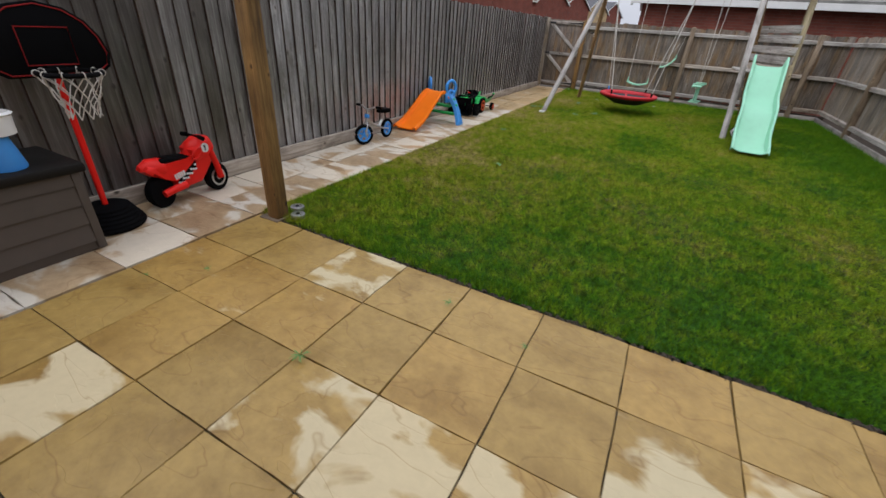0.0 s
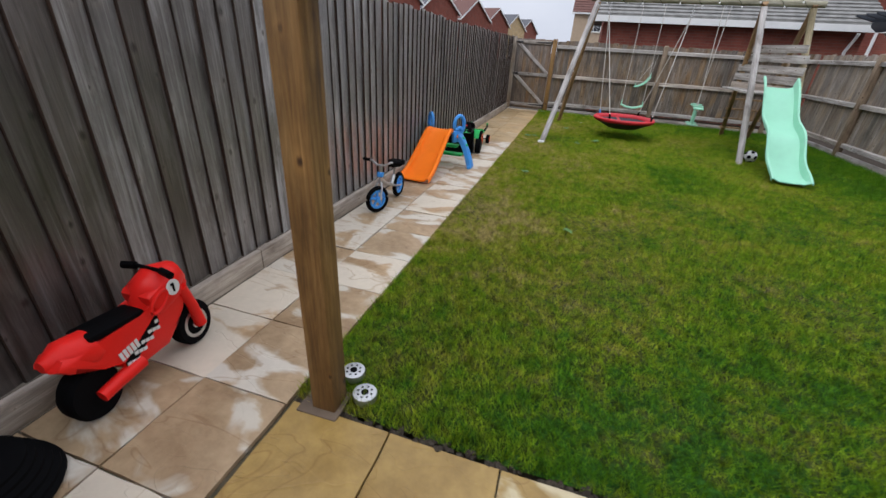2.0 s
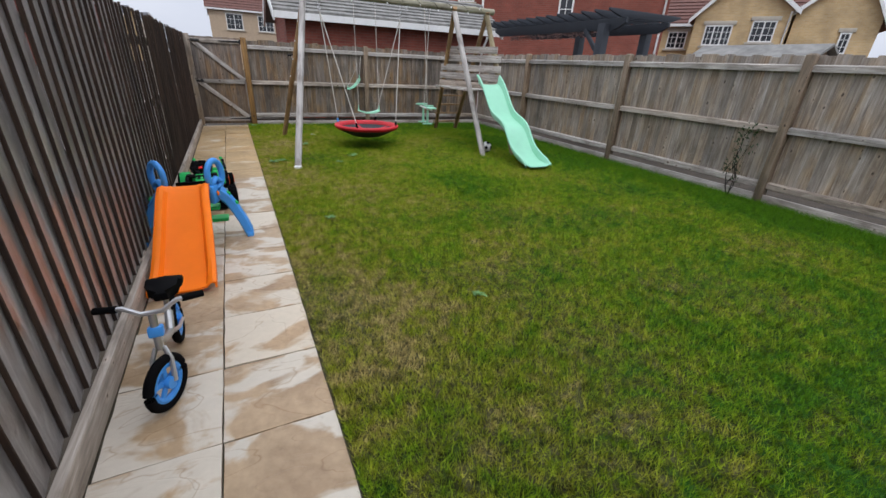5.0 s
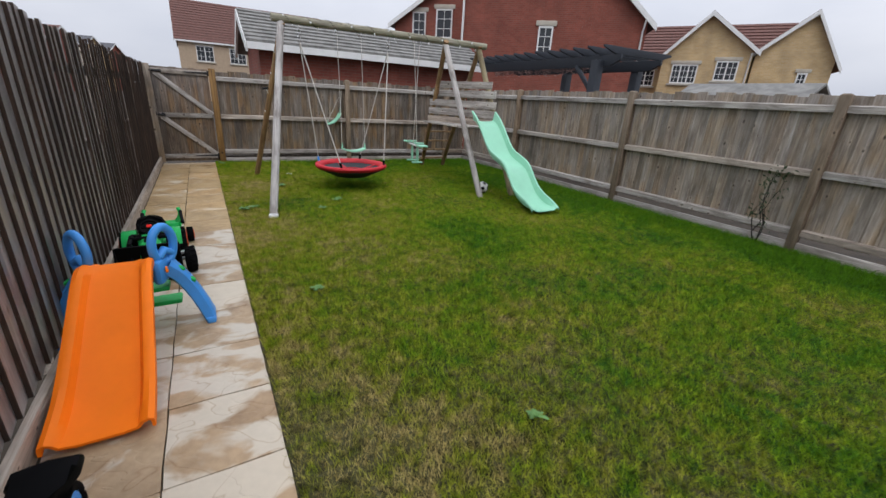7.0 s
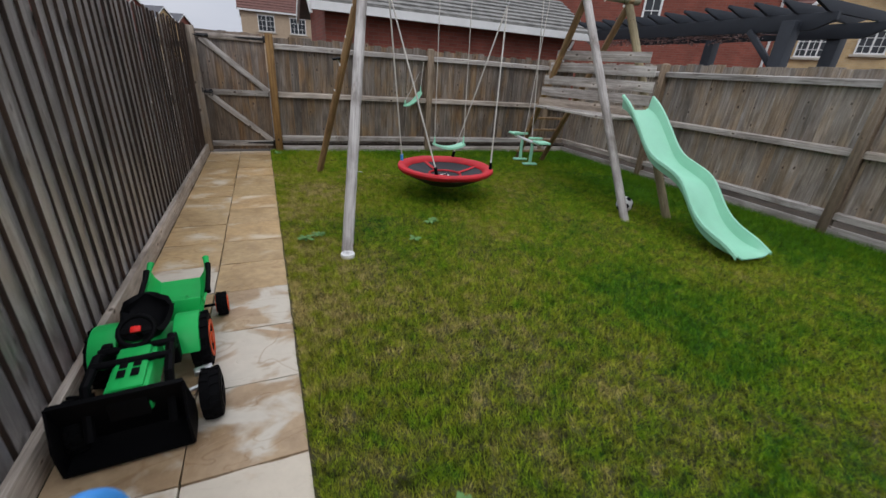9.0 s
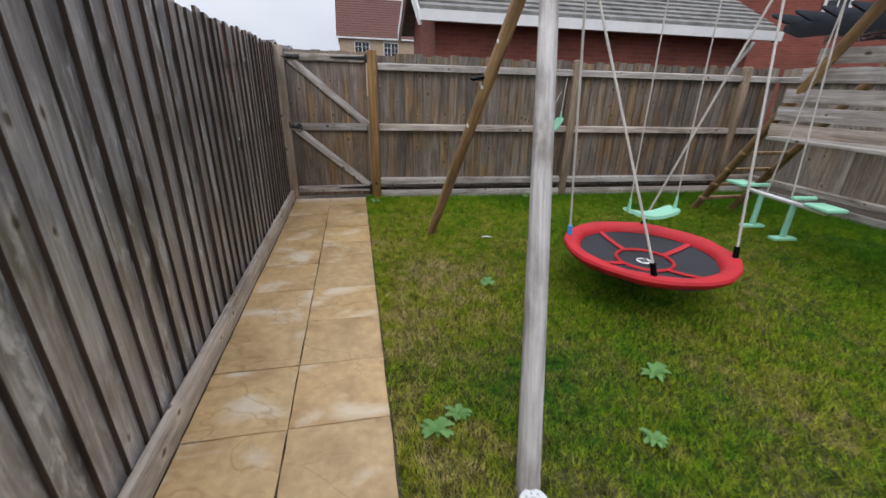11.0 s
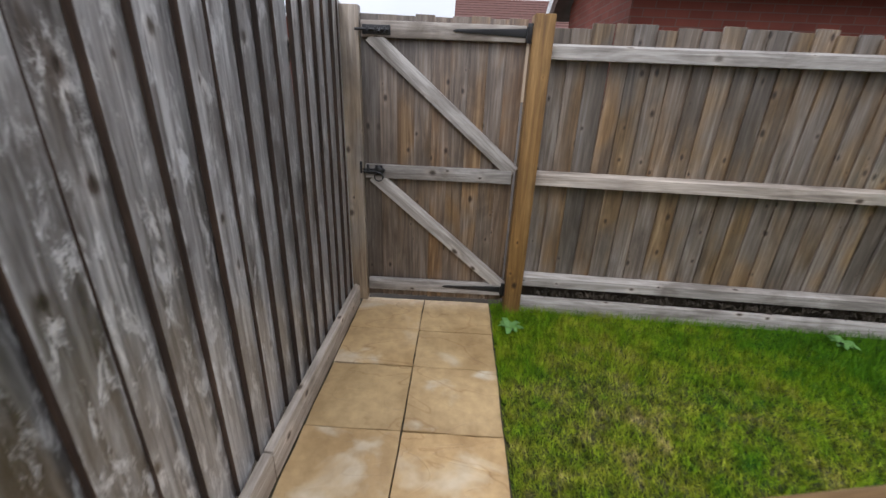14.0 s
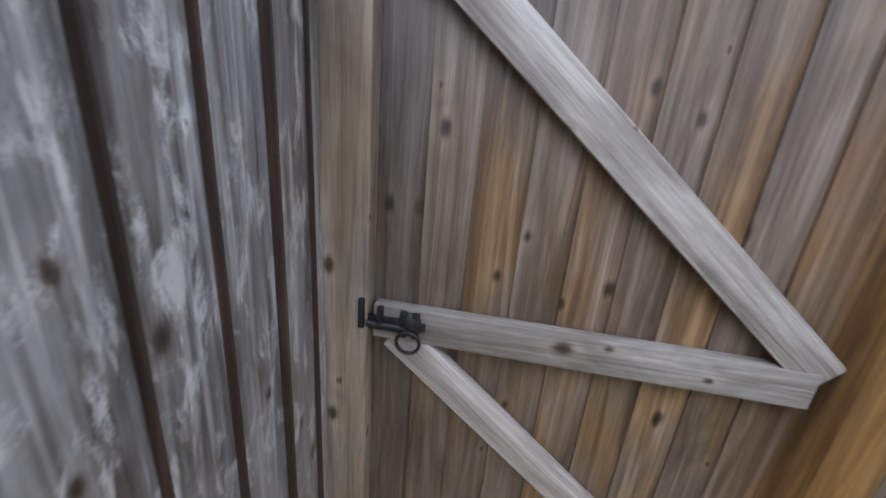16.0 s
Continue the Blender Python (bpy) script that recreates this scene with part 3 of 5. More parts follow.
def fence_railed(name, p0, p1, posts, mat, label):
    """Fence seen from its railed side: boards behind three rails, with posts; runs from p0 to p1 in plan."""
    root = tagged(new(name), label, "fence", kind="structure")
    d = Vector((p1[0] - p0[0], p1[1] - p0[1], 0))
    L = d.length
    ang = math.degrees(math.atan2(d.y, d.x))
    base = pose(p0[0], p0[1], 0, 0, 0, ang)     # local x along, local y outwards (behind)
    rng = random.Random(name)
    pitch = 0.118
    ms = []
    for h in (1.64, 1.655, 1.67):
        b = B()
        b.prism([(0, -0.004), (pitch + 0.01, 0.012), (pitch + 0.01, 0.026), (0.0, 0.012)], 0.0, h, "z", bevel=0.0015)
        ms.append(b.data("board", mat))
    s = 0.0
    while s < L - 0.05:
        o = new("board", rng.choice(ms))
        o.parent = root
        o.matrix_world = base @ pose(s, 0.032 + rng.uniform(-0.002, 0.002), 0.17 + rng.uniform(-0.006, 0.006), 0, rng.uniform(-0.3, 0.3), 0)
        s += pitch
    marks = [0.0] + posts + [L]
    for a, c in zip(marks, marks[1:]):
        for z, hgt in ((0.23, 0.075), (0.95, 0.075), (1.68, 0.075)):
            b = B()
            n = c - a - 0.012
            b.prism([(-0.038, z - 0.038), (-0.038, z + 0.03), (0.0, z + 0.045), (0.028, z + 0.045), (0.028, z - 0.038)], -n / 2, n / 2, "x", bevel=0.004)
            o = b.ob("rail", RAIL_X, root)
            o.matrix_world = base @ pose((a + c) / 2, 0, 0, 0, 0, 0)
        b = B()
        b.box((0, -0.03, 0.045), (c - a - 0.01, 0.035, 0.125), bevel=0.006)
        o = b.ob("gravel_board", RAIL_X, root)
        o.matrix_world = base @ pose((a + c) / 2, 0, 0, 0, 0, 0)
    for s in posts:
        b = B()
        b.box((0, 0, 0.9), (0.105, 0.105, 1.86), bevel=0.006)
        b.box((0, 0, 1.835), (0.105, 0.105, 0.02), taper=0.6)
        o = b.ob("post", POST_G, root)
        o.matrix_world = base @ pose(s, -0.015, 0, 0, rng.uniform(-0.6, 0.6), 0)
    return base


def leaf_litter():
    b = B()
    b.box((0.4, 13.52, 0.06), (6.2, 0.12, 0.12), (0, 0, -2.6))
    rng = random.Random(21)
    for k in range(900):
        x = rng.uniform(-2.5, 3.3)
        c = Vector((x, 13.475 - 0.0456 * (x + 2.56) + rng.gauss(0, 0.012), 0.12 + abs(rng.gauss(0, 0.03))))
        q = Euler((rng.uniform(0, 6), rng.uniform(0, 6), rng.uniform(0, 6))).to_matrix()
        s = rng.uniform(0.012, 0.03)
        b.bm.faces.new([b.bm.verts.new(c + q @ Vector(o)) for o in ((-s, 0, 0), (0, -s * 0.5, 0.3 * s), (s, 0, 0), (0, s * 0.5, 0.3 * s))])
    tagged(b.ob("leaf_litter", SOIL, smooth=False), "dark dead leaves caught behind the gravel board", "leaf litter", kind="stuff")


leaf_litter()
BACK = ((-2.56, 13.49), (3.36, 13.22))
fence_left()
fence_railed("wall_north", *BACK, [2.68, 5.3], FENCE_N, "weathered wooden garden fence with three rails and low gravel boards")
fence_railed("wall_east", (3.34, 13.22), (3.36, -2.4), [2.25, 5.1, 7.8, 10.5, 13.2], FENCE_R, "weathered wooden panel fence with rails, posts and gravel boards")


def closing_walls():
    """The house behind the walker closes the place."""
    b = B()
    b.box((-0.2, -3.2, 2.6), (7.6, 0.3, 5.2))
    o = b.ob("wall_south", BRICK_R, smooth=False)
    tagged(o, "plain red brick rear wall of the home", "wall", kind="structure")


closing_walls()


# ---- gate ----
def gate():
    g = thing("garden_gate", (-3.65, 13.47, 0), "closed ledged and braced wooden gate with black ironwork", "gate")
    w = 0.95
    rng = random.Random(9)
    pitch = w / 9
    for k in range(9):
        b = B()
        b.prism([(0, 0), (pitch + 0.004, 0.011), (pitch + 0.004, 0.024), (0, 0.016)], 0.05, 1.84 + rng.uniform(-0.006, 0.006), "z", bevel=0.0015)
        o = b.ob("board", GATE_W, g)
        o.location = (k * pitch, 0.0, 0)
    for z in (0.15, 0.955, 1.76):
        b = B()
        b.box((w / 2, -0.018, z), (w - 0.02, 0.036, 0.085), bevel=0.004)
        b.ob("ledge", RAIL_X, g)
    for z0, z1 in ((0.91, 0.19), (1.715, 1.0)):
        b = B()
        dx, dz = w - 0.10, z1 - z0
        b.box((0, 0, 0), (math.hypot(dx, dz) + 0.05, 0.034, 0.085), bevel=0.004)
        o = b.ob("brace", RAIL_X, g)
        o.matrix_local = pose(w / 2 + 0.032, -0.017, (z0 + z1) / 2, 0, math.degrees(math.atan2(-dz, dx)), 0)
    for z in (0.16, 1.765):
        b = B()
        b.prism([(w - 0.005, z - 0.022), (w - 0.005, z + 0.022), (w - 0.40, z + 0.008), (w - 0.42, z), (w - 0.40, z - 0.008)], -0.043, -0.037, "y", bevel=0.0015)
        b.box((w + 0.012, -0.042, z), (0.035, 0.012, 0.10), bevel=0.003)
        b.rod((w - 0.004, -0.045, z - 0.03), (w - 0.004, -0.045, z + 0.03), 0.008)
        b.ob("hinge", IRON, g)
    b = B()
    b.box((0.10, -0.04, 1.755), (0.16, 0.008, 0.05), bevel=0.002)
    b.rod((-0.02, -0.052, 1.755), (0.17, -0.052, 1.755), 0.007)
    for x in (0.05, 0.10, 0.15):
        b.box((x, -0.05, 1.755), (0.014, 0.02, 0.03), bevel=0.003)
    b.rod((0.12, -0.052, 1.755), (0.12, -0.075, 1.74), 0.006)
    b.ob("bolt", IRON, g)
    b = B()
    b.box((0.045, -0.04, 0.955), (0.12, 0.008, 0.035), bevel=0.002)
    b.rod((0.0, -0.05, 0.955), (0.10, -0.05, 0.955), 0.008)
    b.box((-0.012, -0.045, 0.98), (0.014, 0.03, 0.075), bevel=0.004)
    b.box((0.03, -0.047, 0.975), (0.012, 0.02, 0.05), bevel=0.003)
    b.lathe([(0.0, 0), (0.028, 0.0), (0.03, 0.008), (0.02, 0.016), (0, 0.018)], pose(0.10, -0.04, 0.965, 90, 0, 0), 14)
    for k in range(6):
        a = k * math.tau / 6
        b.box((0.10 + 0.028 * math.cos(a), -0.048, 0.965 + 0.028 * math.sin(a)), (0.018, 0.012, 0.018), bevel=0.004)
    b.tube(ring((0.10, -0.058, 0.925), 0.027, 18, "y"), 0.0045, 6, True)
    b.ob("ring_latch", IRON, g)
    p = thing("gate_post", (-2.62, 13.45, 0), "honey-brown square timber gate post", "post")
    b = B()
    b.box((0, 0, 0.925), (0.115, 0.115, 1.87), bevel=0.006)
    b.ob("post", POST, p)
    st = B()
    st.box((-3.725, 13.455, 0.95), (0.15, 0.07, 1.85), bevel=0.004)
    s = st.ob("shutting_post", FENCE_R)
    tagged(s, "slim grey-brown post against the tall fence", "post")


gate()


# ---- pergola post, hanging basket ----
def pergola_post():
    p = thing("pergola_post", (-2.59, 2.10, 0), "square honey-brown timber post at the patio corner", "post", rz=1.5)
    b = B()
    b.box((0, 0, 1.25), (0.115, 0.115, 2.5), bevel=0.007)
    b.ob("post", POST, p)
    b = B()
    b.box((-0.02, -0.01, 0.004), (0.2, 0.17, 0.016), bevel=0.006)
    b.ob("footing", FOOT, p)
    h = thing("hanging_basket", (-2.34, 2.16, 1.68), "dark woven round hanging basket", "basket")
    b = B()
    for k in range(9):
        z = k * 0.024
        r = 0.075 + 0.115 * math.sin(min(1, (k + 0.6) / 8.5) * math.pi / 2)
        b.tube([(q[0], q[1], q[2] + 0.004 * math.sin(i * 1.9 + k)) for i, q in enumerate(ring((0, 0, z), r, 36))], 0.0145, 6, True)
    b.lathe([(0.0, -0.008), (0.085, -0.008), (0.085, 0.004), (0.0, 0.004)], None, 24)
    b.ob("woven_bowl", DARK_PL, h)
    b = B()
    for k in range(3):
        a = k * math.tau / 3 + 0.4
        b.rod((0.185 * math.cos(a), 0.185 * math.sin(a), 0.2), (0, 0, 0.72), 0.003, seg=6)
    b.ob("chain", IRON, h)
    b = B()
    lr = random.Random(31)
    for k in range(90):
        a, r = lr.random() * math.tau, 0.17 * math.sqrt(lr.random())
        c = Vector((r * math.cos(a), r * math.sin(a), 0.2 + lr.uniform(0.0, 0.09)))
        q = Euler((lr.uniform(-0.8, 0.8), lr.uniform(-0.8, 0.8), lr.uniform(0, 6))).to_matrix()
        w = lr.uniform(0.018, 0.035)
        b.bm.faces.new([b.bm.verts.new(c + q @ Vector(o)) for o in ((-w, 0, 0), (0, -w * 0.5, 0.2 * w), (w, 0, 0), (0, w * 0.5, 0.2 * w))])
    tagged(b.ob("leaf", plain("basket_leaf", (0.10, 0.17, 0.05), 0.6, vary=0.4), h, smooth=False), kind="stuff")
    br = B()
    br.box((-0.1, -0.04, 0.75), (0.42, 0.02, 0.04), bevel=0.004)
    br.ob("bracket", IRON, h)


pergola_post()


# ---- swing frame ----
def swing():
    s = thing("swing_set", (0, 0, 0), "wooden garden swing frame with round poles, ladder and boarded platform", "swing set")
    top = 2.46
    A, C, D = (-1.73, 10.5), (1.05, 10.46), (1.80, 10.5)
    for name, a, z, f, r, mat in (
        ("leg", A, top, (-2.26, 8.94), 0.05, LEG_GREY), ("leg", A, top - 0.06, (-2.12, 11.95), 0.045, LEG_BROWN),
        ("leg", C, top, (1.10, 9.08), 0.05, LEG_GREY), ("leg", D, top, (1.74, 9.02), 0.05, LEG_MOSS),
        ("leg", C, top, (1.68, 12.45), 0.045, LEG_BROWN), ("leg", D, top, (2.20, 12.35), 0.045, LEG_BROWN)):
        b = B()
        d = Vector((f[0] - a[0], f[1] - a[1], -z))
        b.rod((0, 0, -d.length - 0.05), (0, 0, 0.07), r, seg=20)
        o = b.ob(name, mat, s)
        o.matrix_world = Matrix.Translation((a[0], a[1], z)) @ (-d).to_track_quat("Z", "Y").to_matrix().to_4x4()
    b = B()
    b.rod((-1.86, 10.5, top + 0.06), (1.95, 10.5, top + 0.06), 0.055, seg=20)
    b.ob("top_beam", BEAM_MAT, s)
    # ladder rungs
    for k in range(5):
        z = 0.2 + 0.22 * k
        u = 1 - z / top
        b = B()
        b.box(((1.05 + 0.63 * u + 1.80 + 0.40 * u) / 2, 10.48 + 1.94 * u, z), (0.72, 0.07, 0.035), bevel=0.004)
        b.ob("rung", LEG_BROWN, s)
    # boarded side, from the ladder to the front leg
    P, Q = Vector((1.22, 11.35, 0)), Vector((1.74, 9.72, 0))
    d = (Q - P).normalized()
    for k, (z, e0, e1) in enumerate(((1.16, 0.0, 0.0), (1.32, 0.02, 0.0), (1.48, 0.04, 0.0), (1.66, 0.12, -0.02), (1.82, 0.2, -0.12))):
        a, c = P + d * e0, Q - d * e1 * -1
        L = (c - a).length
        b = B()
        b.box((0, 0, 0), (L, 0.022, 0.125), bevel=0.003)
        o = b.ob("slat", RAIL_X, s)
        o.matrix_world = Matrix.Translation((a + c) / 2 + Vector((0, 0, z))) @ pose(0, 0, 0, 0, 0, math.degrees(math.atan2(d.y, d.x)))
    b = B()
    b.box((1.42, 10.45, 1.10), (0.78, 1.5, 0.03), bevel=0.003)
    b.ob("platform", RAIL_Y, s)
    # fittings and chains
    b = B()
    for x in (-1.48, -0.93, -0.51, -0.04, 0.1, 0.48, 0.56):
        b.rod((x, 10.5, top + 0.11), (x, 10.5, top - 0.03), 0.007, seg=6)
        b.tube(ring((x, 10.5, top - 0.045), 0.02, 10, "y"), 0.004, 5, True)
    tagged(b.ob("eye_bolt", STEEL, s), kind="stuff")
    # lamp string wound along the beam
    f = thing("fairy_lights", (0, 0, 0), "string of small clear bulbs wound round the beam", "string lights")
    pts = []
    for k in range(200):
        u = k / 199
        a = u * math.tau * 11
        pts.append((-1.8 + 3.6 * u, 10.5 + 0.06 * math.cos(a), top + 0.06 + 0.06 * math.sin(a)))
    b = B()
    b.tube(pts, 0.003, 4)
    b.ob("cable", BLACK, f)
    b = B()
    for k in range(6, 199, 7):
        p = pts[k]
        b.lathe([(0, -0.032), (0.013, -0.024), (0.016, -0.01), (0.007, 0.005), (0, 0.006)], pose(p[0], p[1], p[2] - 0.008), 8)
    for k in range(4):
        u = 0.15 + k * 0.12
        b.lathe([(0, -0.032), (0.013, -0.024), (0.016, -0.01), (0.007, 0.005), (0, 0.006)], pose(-1.73 - 0.39 * u - 0.03, 10.5 + 1.45 * u - 0.03, (top) * (1 - u)), 8)
    tagged(b.ob("bulb", WHITE, f), kind="stuff")
    sl = thing("solar_lamp_panel", (-1.95, 11.04, 1.50), "small black solar panel clipped to the brown leg", "solar panel")
    b = B()
    b.box((0, 0, 0.05), (0.1, 0.085, 0.018), (8, -12, 0), bevel=0.004)
    b.ob("panel", BLACK, sl)
    b = B()
    b.rod((0.02, 0, 0.04), (0.05, 0.02, -0.03), 0.014).box((0.05, 0.02, -0.04), (0.04, 0.04, 0.03), bevel=0.006)
    b.ob("clip", WHITE, sl)


swing()


def nest_swing():
    c = Vector((-0.78, 10.31, 0.385))
    n = thing("nest_swing", c, "round red nest swing with dark mesh seat on ropes", "swing")
    # padded sleeve, flat-oval in section, gathered a little between its ties
    rows = []
    for i in range(65):
        a = i * math.tau / 64
        puff = 1 + 0.06 * math.sin(a * 8) + 0.03 * math.sin(a * 19)
        row = []
        for k in range(13):
            q = k * math.tau / 12
            r, z = 0.535 + 0.064 * puff * math.cos(q), 0.042 * puff * math.sin(q) + 0.25 * 0.068 * math.cos(q)
            row.append((r * math.cos(a), r * math.sin(a), z))
        rows.append(row)
    b = B()
    b.sheet(rows)
    bmesh.ops.remove_doubles(b.bm, verts=b.bm.verts, dist=0.0005)
    b.ob("padded_ring", RED_CLOTH, n)
    sag = lambda r: -0.085 * (1 - (r / 0.52) ** 2) - 0.012
    b = B()
    b.sheet([[(r * math.cos(a), r * math.sin(a), sag(r) + 0.004 * math.sin(a * 8)) for a in np.linspace(0, math.tau, 49)] for r in np.linspace(0.02, 0.52, 10)], 0.006)
    b.ob("mesh_seat", MESH_CL, n)
    for k in range(4):
        a = k * math.tau / 4 + 0.2
        d, w = Vector((math.cos(a), math.sin(a), 0)), Vector((-math.sin(a), math.cos(a), 0)) * 0.022
        b = B()
        b.sheet([[d * r - w + Vector((0, 0, sag(r) + 0.016)), d * r + w + Vector((0, 0, sag(r) + 0.016))] for r in np.linspace(0.2, 0.53, 7)], 0.006)
        b.ob("strap", RED_CLOTH, n)
    b = B()
    b.tube([(q[0], q[1], sag(0.2) + 0.014) for q in ring((0, 0, 0), 0.2, 40)], 0.013, 6, True)
    b.ob("piping", RED_CLOTH, n)
    b = B()
    b.lathe([(0.0, 0.0), (0.055, 0.0), (0.055, 0.004), (0.0, 0.004)], pose(0, 0, sag(0) + 0.014), 28)
    b.ob("round_badge", WHITE, n)
    b = B()
    for k in range(3):
        b.box((0, 0.022 - 0.022 * k, sag(0) + 0.019), (0.07 - 0.016 * (k % 2), 0.012, 0.003))
    tagged(b.ob("badge_print", BLACK, n), kind="stuff")
    b = B()
    b.sheet([[((0.56 - 0.28 * u) * math.cos(a), (0.56 - 0.28 * u) * math.sin(a), -0.035 - 0.13 * u) for a in np.linspace(0, math.tau, 41)] for u in np.linspace(0, 1, 5)], 0.004)
    b.ob("underside_skirt", MESH_CL, n)
    for k, (a, tx) in enumerate(((2.56, -1.48), (-2.13, -1.48), (1.01, -0.04), (-0.58, -0.04))):
        foot = Vector((0.56 * math.cos(a), 0.56 * math.sin(a), 0.03))
        tp = Vector((tx - c.x, 10.5 - c.y, 1.86))
        b = B()
        b.rod(foot, tp, 0.0085, seg=8)
        b.ob("rope", ROPE, n)
        b = B()
        b.rod(foot + Vector((0, 0, -0.03)), foot + (tp - foot) * 0.05, 0.019, seg=10)
        b.ob("rope_clamp", BLUE if k == 0 else BLACK, n)
    for tx in (-1.48, -0.04):
        b = B()
        for k in range(5):
            z = 1.87 + 0.038 * k
            b.tube(ring((tx - c.x, 10.5 - c.y, z), 0.024, 12, "xy"[k % 2], 1.0), 0.005, 5, True)
        b.ob("chain", STEEL, n)


nest_swing()


def belt_swing(name, at, rz, tilt, tops, label):
    """Curved moulded seat on two cords."""
    n = thing(name, at, label, "swing", rz=rz)
    rows = []
    for i in range(13):
        u = -1 + i / 6
        z = 0.05 * u * u
        k = 1.0 if abs(u) < 0.85 else 0.75
        rows.append([(0.21 * u, v * 0.075 * k, z - 0.006 * math.cos(v * 1.6)) for v in (-1, -0.5, 0, 0.5, 1)])
    b = B()
    b.sheet(rows, 0.024)
    o = b.ob("seat", MINT, n)
    o.rotation_euler = (0, radians(tilt), 0)
    m = pose(*at, 0, 0, rz)
    for s, tp in zip((-1, 1), tops):
        p = Euler((0, radians(tilt), 0)).to_matrix() @ Vector((0.2 * s, 0, 0.05))
        b = B()
        b.rod(p, p + Vector((0, 0, 0.10)), 0.016, 0.008, seg=8)
        b.ob("cord_end", MINT, n)
        b = B()
        b.rod(p + Vector((0, 0, 0.08)), m.inverted() @ Vector(tp), 0.005, seg=6)
        b.ob("cord", ROPE, n)


belt_swing("belt_swing", (-0.68, 10.47, 0.60), 0, 0, ((-0.90, 10.5, 2.42), (-0.51, 10.5, 2.42)), "mint green moulded swing seat hanging from cords")
belt_swing("trapeze_swing", (-0.22, 13.22, 0.94), 10, -38, ((-0.10, 13.3, 1.45), (-0.02, 13.34, 1.62)), "mint green swing seat hooked up on a fence post")


def glider():
    g = thing("glider_swing", (0.52, 10.5, 0.4), "mint green two-seat glider with white bar", "swing", rz=-8)
    b = B()
    b.rod((0, -0.42, 0.30), (0, 0.42, 0.30), 0.018, seg=10)
    b.ob("bar", WHITE, g)
    for s in (-1, 1):
        b = B()
        b.box((0, 0.40 * s, 0.335), (0.17, 0.20, 0.03), bevel=0.012)
        b.box((0, 0.22 * s, 0.36), (0.20, 0.035, 0.03), bevel=0.01)
        b.ob("seat", MINT, g)
        b = B()
        b.rod((0, 0.16 * s, 0.30), (0, 0.16 * s, 0.02), 0.022, seg=10).box((0, 0.16 * s, 0.01), (0.20, 0.07, 0.025), bevel=0.008)
        b.ob("foot_rest", MINT, g)
        b = B()
        b.rod((0, 0.12 * s, 0.3), (-0.02 + 0.06 * s, 0.03 * s, 2.05), 0.006, seg=6)
        b.ob("rope", ROPE, g)


glider()


def mint_slide():
    s = thing("garden_slide", (0, 0, 0), "mint green wavy plastic slide fixed to the platform", "slide")
    p0, p1 = Vector((1.42, 9.62, 1.20)), Vector((1.36, 7.74, 0.05))
    d = Vector((p1.x - p0.x, p1.y - p0.y, 0)).normalized()
    side = Vector((-d.y, d.x, 0))
    rows = []
    n = 30
    L = (Vector((p1.x, p1.y, 0)) - Vector((p0.x, p0.y, 0))).length
    for i in range(n + 1):
        u = i / n
        z = float(np.interp(u, (0, 0.07, 0.18, 0.32, 0.46, 0.58, 0.72, 0.86, 1.0), (1.22, 1.19, 0.98, 0.68, 0.605, 0.53, 0.20, 0.08, 0.07)))
        c = p0 + d * (L * u)
        hw = 0.225
        lip = 0.115 * min(1, (1.02 - u) * 9) + 0.01
        if u < 0.06:
            lip += 0.04 * (1 - u / 0.06)
        prof = [(-hw - 0.035, lip - 0.03), (-hw - 0.03, lip), (-hw, lip), (-hw + 0.025, 0.02), (-hw + 0.07, 0.0), (0, -0.004), (hw - 0.07, 0.0), (hw - 0.025, 0.02), (hw, lip), (hw + 0.03, lip), (hw + 0.035, lip - 0.03)]
        rows.append([(c.x + side.x * a, c.y + side.y * a, z + h) for a, h in prof])
    # ease the kinks along the run
    for _ in range(3):
        rows = [rows[0]] + [[tuple((Vector(a) + 2 * Vector(c) + Vector(e)) / 4) for a, c, e in zip(*tri)] for tri in zip(rows, rows[1:], rows[2:])] + [rows[-1]]
    b = B()
    b.sheet(rows, 0.012)
    b.ob("chute", MINT, s)


mint_slide()


# ---- toys on the path ----
def wheel(b, c, r, w, axis="x", seg=24):
    rot = pose(*c, 0, 90, 0) if axis == "x" else pose(*c, 90, 0, 0)
    b.lathe([(r * 0.62, -w / 2), (r * 0.9, -w / 2), (r, -w * 0.32), (r, w * 0.32), (r * 0.9, w / 2), (r * 0.62, w / 2)], rot, seg)


def rim(b, c, r, w, spokes=5):
    rot = pose(*c, 0, 90, 0)
    b.lathe([(r * 0.5, -w * 0.52), (r * 0.64, -w * 0.52), (r * 0.64, w * 0.52), (r * 0.5, w * 0.52), (r * 0.5, -w * 0.52)], rot, 24)
    b.lathe([(0, -w * 0.55), (r * 0.2, -w * 0.55), (r * 0.2, w * 0.55), (0, w * 0.55)], rot, 12)
    for k in range(spokes):
        a = k * math.tau / spokes
        q = Vector((0, math.cos(a), math.sin(a)))
        b.rod(Vector(c) + q * r * 0.15, Vector(c) + q * r * 0.55, r * 0.08, seg=6)


